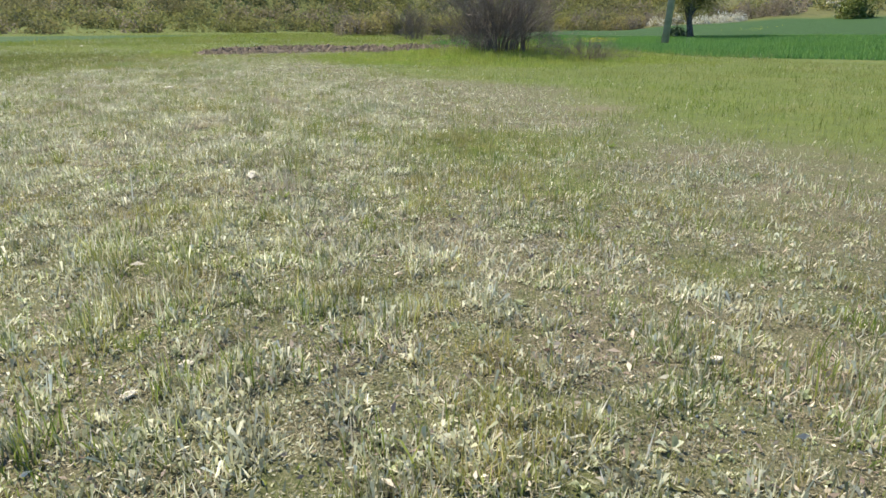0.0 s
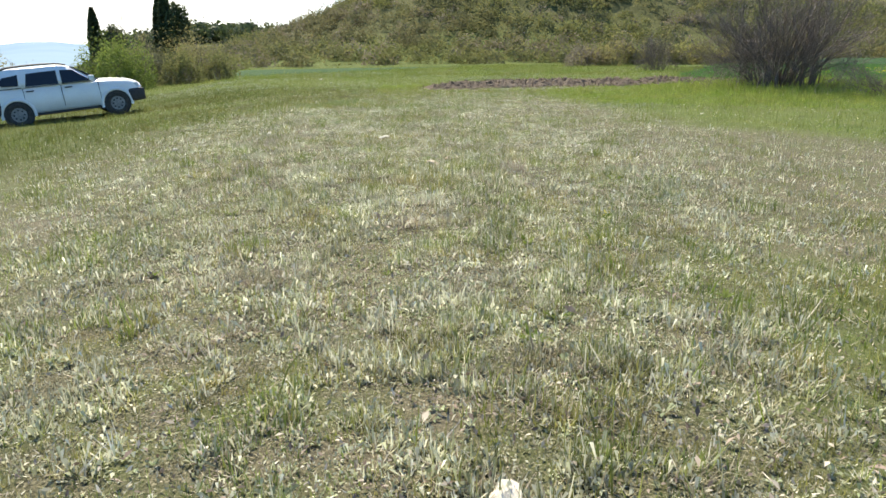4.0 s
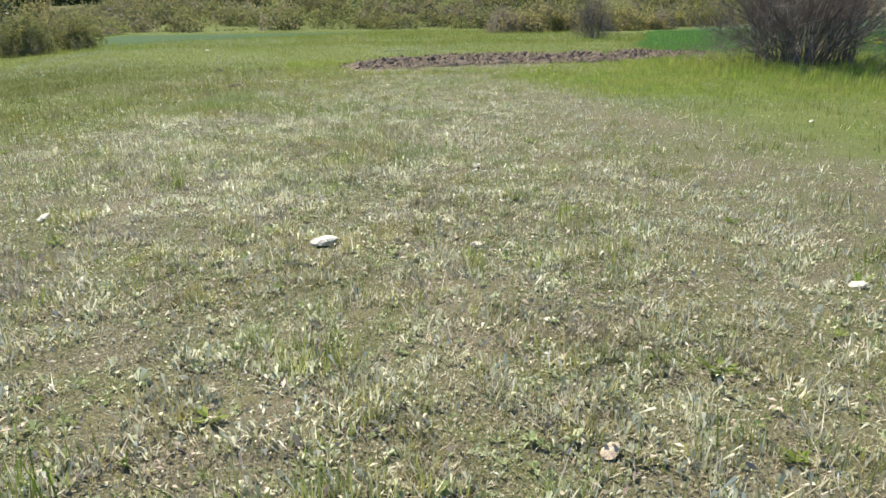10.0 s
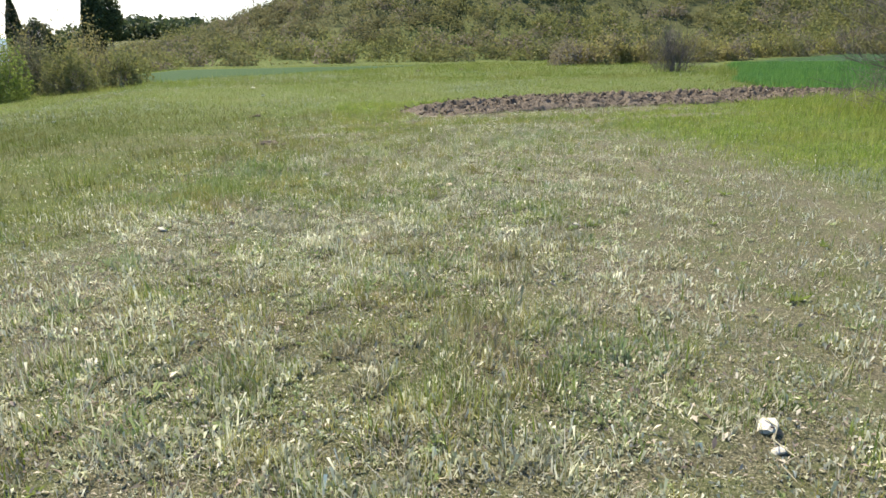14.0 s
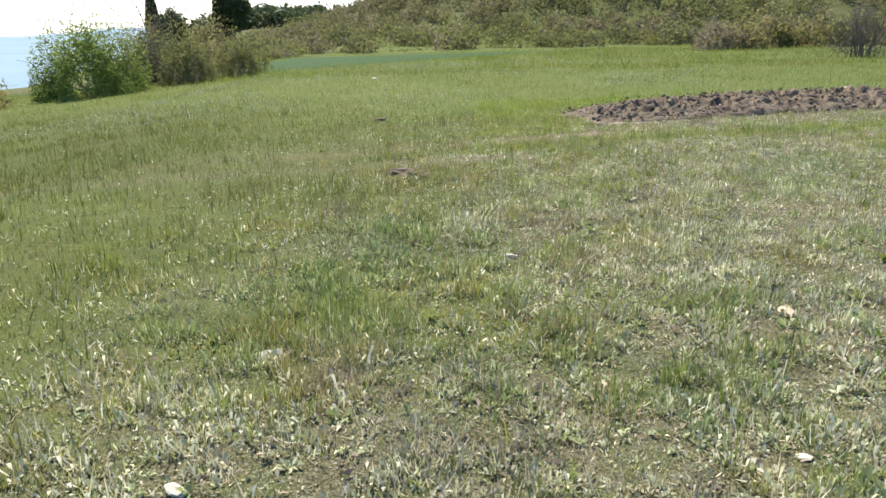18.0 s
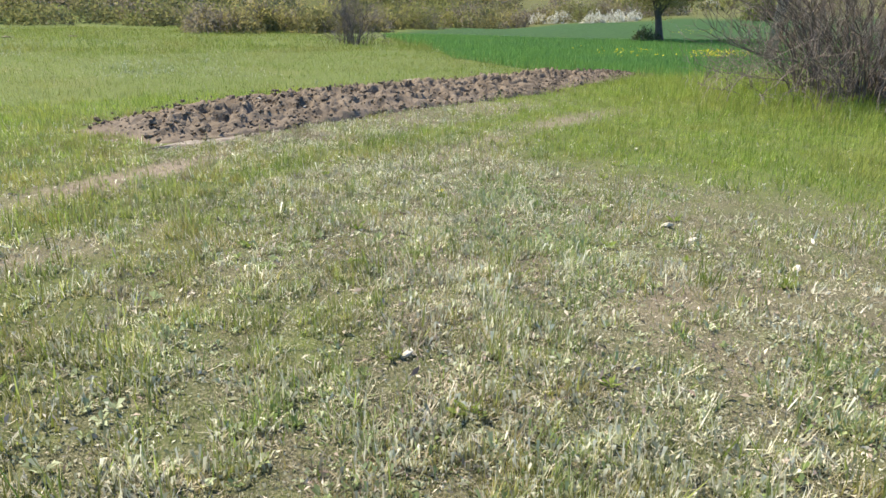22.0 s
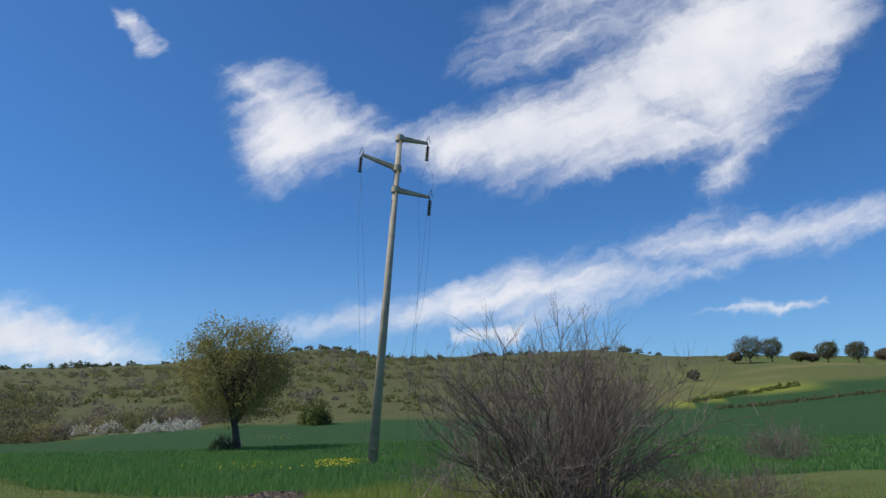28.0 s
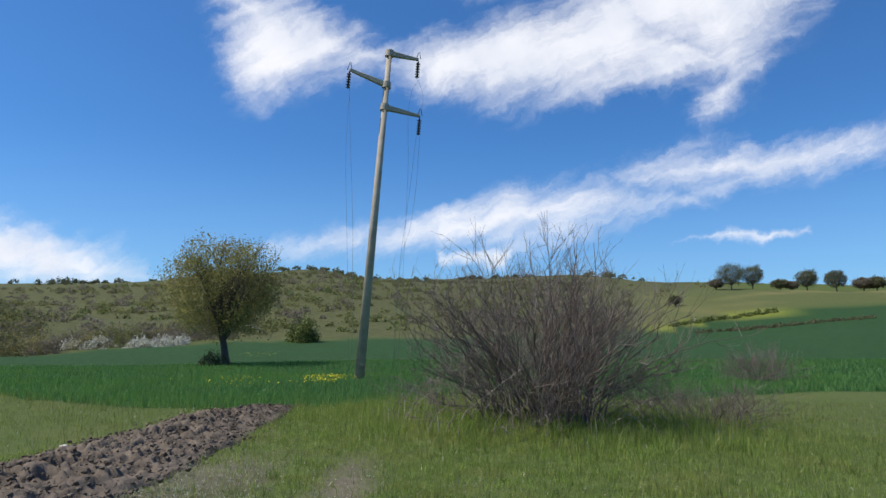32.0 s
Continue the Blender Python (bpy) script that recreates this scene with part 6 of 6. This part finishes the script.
    clumps = [(float(a), float(b), float(c)) for a, b, c in zip(lane(cy) + gc.normal(0.6, 1.7, 150), cy, gc.uniform(0.12, 0.3, 150))]
    sward("leafy_clumps", spots(clumps, 34000, 381), 382, 0.034, 0.011, 0.7, M_CLUMP, lambda x, y, w, s: 0.9 + 0 * x, "low clumps of green weed leaves in the thin sward", 0.1, "weeds", broad_tip=True)
    # taller tufts
    g = np.random.default_rng(350)
    n = 330
    ty = g.uniform(1.5, 33, n)
    tx = lane(ty) + g.normal(0, 3.0, n)
    k = 60
    x = np.repeat(tx, k) + g.normal(0, 0.045, n * k) * np.repeat(g.uniform(0.6, 4.5, n), k)
    y = np.repeat(ty, k) + g.normal(0, 0.045, n * k) * np.repeat(g.uniform(0.6, 4.5, n), k)
    sward("grass_tufts", (x, y, g), 351, 0.095, 0.0055, 0.45, M_LUSH, lambda x, y, w, s: 0.9 + 0 * x, "taller green tufts in the worn sward", simple=False)
    # dead leaf litter between the plants, thickest where the sward is thin
    leaves("leaf_litter", near_points(120000, 390, 5.0), 391, 0.0110, M_LITTER, lambda x, y, w, s: np.clip((0.10 + 0.65 * w) * (0.12 + 0.88 * tuft(x, y, 0.42, 93)) + 0.4 * s + 0.22 * smooth(x - lane(y), 0.3, 1.6), 0, 1) * (1 - 0.75 * smooth(s, 0.7, 0.95)), "curled brown and bleached dead leaves in the sward", 0.38, (0.008, 0.04))
    low_plants("sage_rosettes", 8500, 392, 7, 0.021, M_ROSETTE, 0.55, "small sage-green rosettes crowding the worn sward")
    low_plants("green_rosettes", 2600, 394, 8, 0.027, M_CLUMP, 0.6, "green broad-leaved weeds in the sward", 12.0)
    # rosettes of broad leaves
    n = 150
    ry = 30 - 26 * g.uniform(0, 1, n) ** 1.8
    rx = lane(ry) + g.normal(0.6, 2.6, n)
    per = 13
    ang = g.uniform(0, 6.28, n * per)
    rad = g.uniform(0.018, 0.055, n * per) * np.repeat(g.uniform(0.4, 1.2, n), per)
    cx, cy = np.repeat(rx, per) + np.cos(ang) * rad, np.repeat(ry, per) + np.sin(ang) * rad
    zc = land(cx, cy) + 0.018
    d = np.stack([np.cos(ang), np.sin(ang), g.uniform(0.1, 0.9, n * per)], 1)
    e = np.stack([-np.sin(ang), np.cos(ang), 0 * ang], 1)
    s = (rad * 0.95)[:, None]
    c = np.stack([cx, cy, zc], 1)
    v = np.stack([c - d * s, c + e * s * 0.26 + d * s * 0.2, c + d * s, c - e * s * 0.26 + d * s * 0.2], 1).reshape(-1, 3)
    tagged(new("leaf_rosettes", from_arrays("leaf_rosettes", v, np.arange(n * per * 4).reshape(-1, 4), M_FRESH)), "flat green rosettes of broad-leaved weeds", "weeds", kind="stuff")


def build_spots():
    every = lambda x, y, w, s: 0.35 + 0.65 * tuft(x, y, 0.3, 91)
    sward("dead_weeds", spots(DEAD_SPOTS, 7000, 360), 361, 0.09, 0.0035, 0.45, M_DEAD, every, "clumps of dead purplish-grey weed stalks")
    sward("sage_weeds", spots(SAGE_SPOTS, 30000, 365), 366, 0.03, 0.011, 0.8, M_SAGE, every, "silvery sage-green weeds in low patches", 0.1, "weeds", broad_tip=True)
    sward("long_grass", spots(LUSH_SPOTS, 18000, 370), 371, 0.085, 0.005, 0.45, M_GREEN, every, "longer green grass in patches")
    sward("leafy_patch", spots(LEAFY_SPOTS, 22000, 372), 373, 0.04, 0.013, 0.7, M_CLUMP, every, "dense patch of green broad-leaved weeds", 0.1, "weeds", broad_tip=True)
    # long grass and blond stalks at the bush's foot and along the corn
    g = np.random.default_rng(375)
    n = 30000
    a = g.uniform(0, 2 * np.pi, n)
    r = 3.0 + g.normal(0, 0.9, n)
    x, y = 14.0 + np.cos(a) * r, 28.6 + np.sin(a) * r
    sward("tall_grass", (x, y, g), 376, 0.17, 0.009, 0.35, M_SPRING, every, "tall green grass round a bare bush", simple=False)
    n = 900
    a = g.uniform(0, 2 * np.pi, n)
    x, y = 13.8 + np.cos(a) * (3.1 + g.normal(0, 0.5, n)), 28.7 + np.sin(a) * (3.1 + g.normal(0, 0.5, n))
    sward("blond_stalks", (x, y, g), 378, 0.22, 0.008, 0.3, M_STRAW, lambda x, y, w, s: smooth(fbm(x / 0.5, y / 0.5, 95), 0.45, 0.6), "blond dead stalks round a bare bush", simple=False)
    # dry sticks lying in the grass
    for x0, y0, x1, y1 in ((1.4, 17.5, 1.25, 17.05), (0.72, 22.15, 0.68, 21.8), (-5.6, 14.9, -4.6, 15.5), (0.9, 14.0, 1.25, 13.8), (-0.3, 23.4, -0.05, 23.9)):
        t = np.linspace(0, 1, 6)
        gg = np.random.default_rng(int(abs(x0) * 100))
        X, Y = x0 + (x1 - x0) * t + gg.normal(0, 0.012, 6), y0 + (y1 - y0) * t + gg.normal(0, 0.012, 6)
        ob = new("dry_stick", tubes("dry_stick", np.stack([X, Y, land(X, Y) + 0.05], 1)[None], np.linspace(0.0035, 0.002, 6)[None], M_STRAW, 5))
        tagged(ob, "thin pale dry stick lying in the grass", "stick", "dry sticks")
    # lumps of dark soil thrown up in the sward
    for k, (x, y, s) in enumerate(((-1.81, 26.87, 0.30), (-2.84, 32.3, 0.26), (-1.5, 26.7, 0.18), (4.0, 70.0, 0.5), (7.5, 70.5, 0.5))):
        bm = lump(20 + k, 3, 0.6, 0.35)
        me = bpy.data.meshes.new("soil_lump")
        bm.to_mesh(me)
        bm.free()
        me.materials.append(M_CLOD)
        ob = new("soil_lump", me)
        ob.matrix_world = pose(x, y, float(land(x, y)) + 0.03 * s, 0, 0, 40 * k) @ Matrix.Diagonal((s * 1.2, s, s * 0.85, 1))
        tagged(ob, "low lump of dark thrown-up soil in the grass", "soil lump", "soil lumps")


def weed_flowers():
    """Single yellow-flowered weeds low in the sward."""
    for k, (x, y) in enumerate(FLOWER_SPOTS):
        g = np.random.default_rng(900 + k)
        z = float(land(x, y))
        weed = thing("flowering_weed", pose(x, y, z), "small weed with yellow flowers in the short grass", "weed", "yellow-flowered weeds")
        a = g.uniform(0, 6.28, 16)
        p = np.stack([np.cos(a) * 0.03, np.sin(a) * 0.03, g.uniform(0.01, 0.04, 16)], 1)
        v, q = leaf_arrays(p, 0.028, 910 + k, 0.4, 0.6)
        part("leaf_rosette", from_arrays("leaf_rosette", v, q, M_FRESH), None, weed)
        p = g.normal(0, 0.02, (9, 3)) + np.array([0, 0, 0.075])
        for j, c in enumerate(p):
            a = np.arange(5) * 2 * np.pi / 5 + j
            rim = c + np.stack([np.cos(a) * 0.007, np.sin(a) * 0.007, np.full(5, 0.003)], 1)
            part("flower_head", from_arrays("flower_head", np.concatenate([c[None], rim]), np.array([(0, 1 + i, 1 + (i + 1) % 5) for i in range(5)]), M_FLOWER), None, weed, "yellow petals")
        stalks = np.stack([np.zeros((9, 3)), p * np.array([0.6, 0.6, 0.5]), p], 1)
        part("stalk_cluster", tubes("stalk_cluster", stalks, np.full((9, 3), 0.0012), M_FRESH, 3), None, weed)


FLOWER_SPOTS = [(1.9, 9.5), (2.4, 27.7)]
build_grass()
build_spots()
weed_flowers()
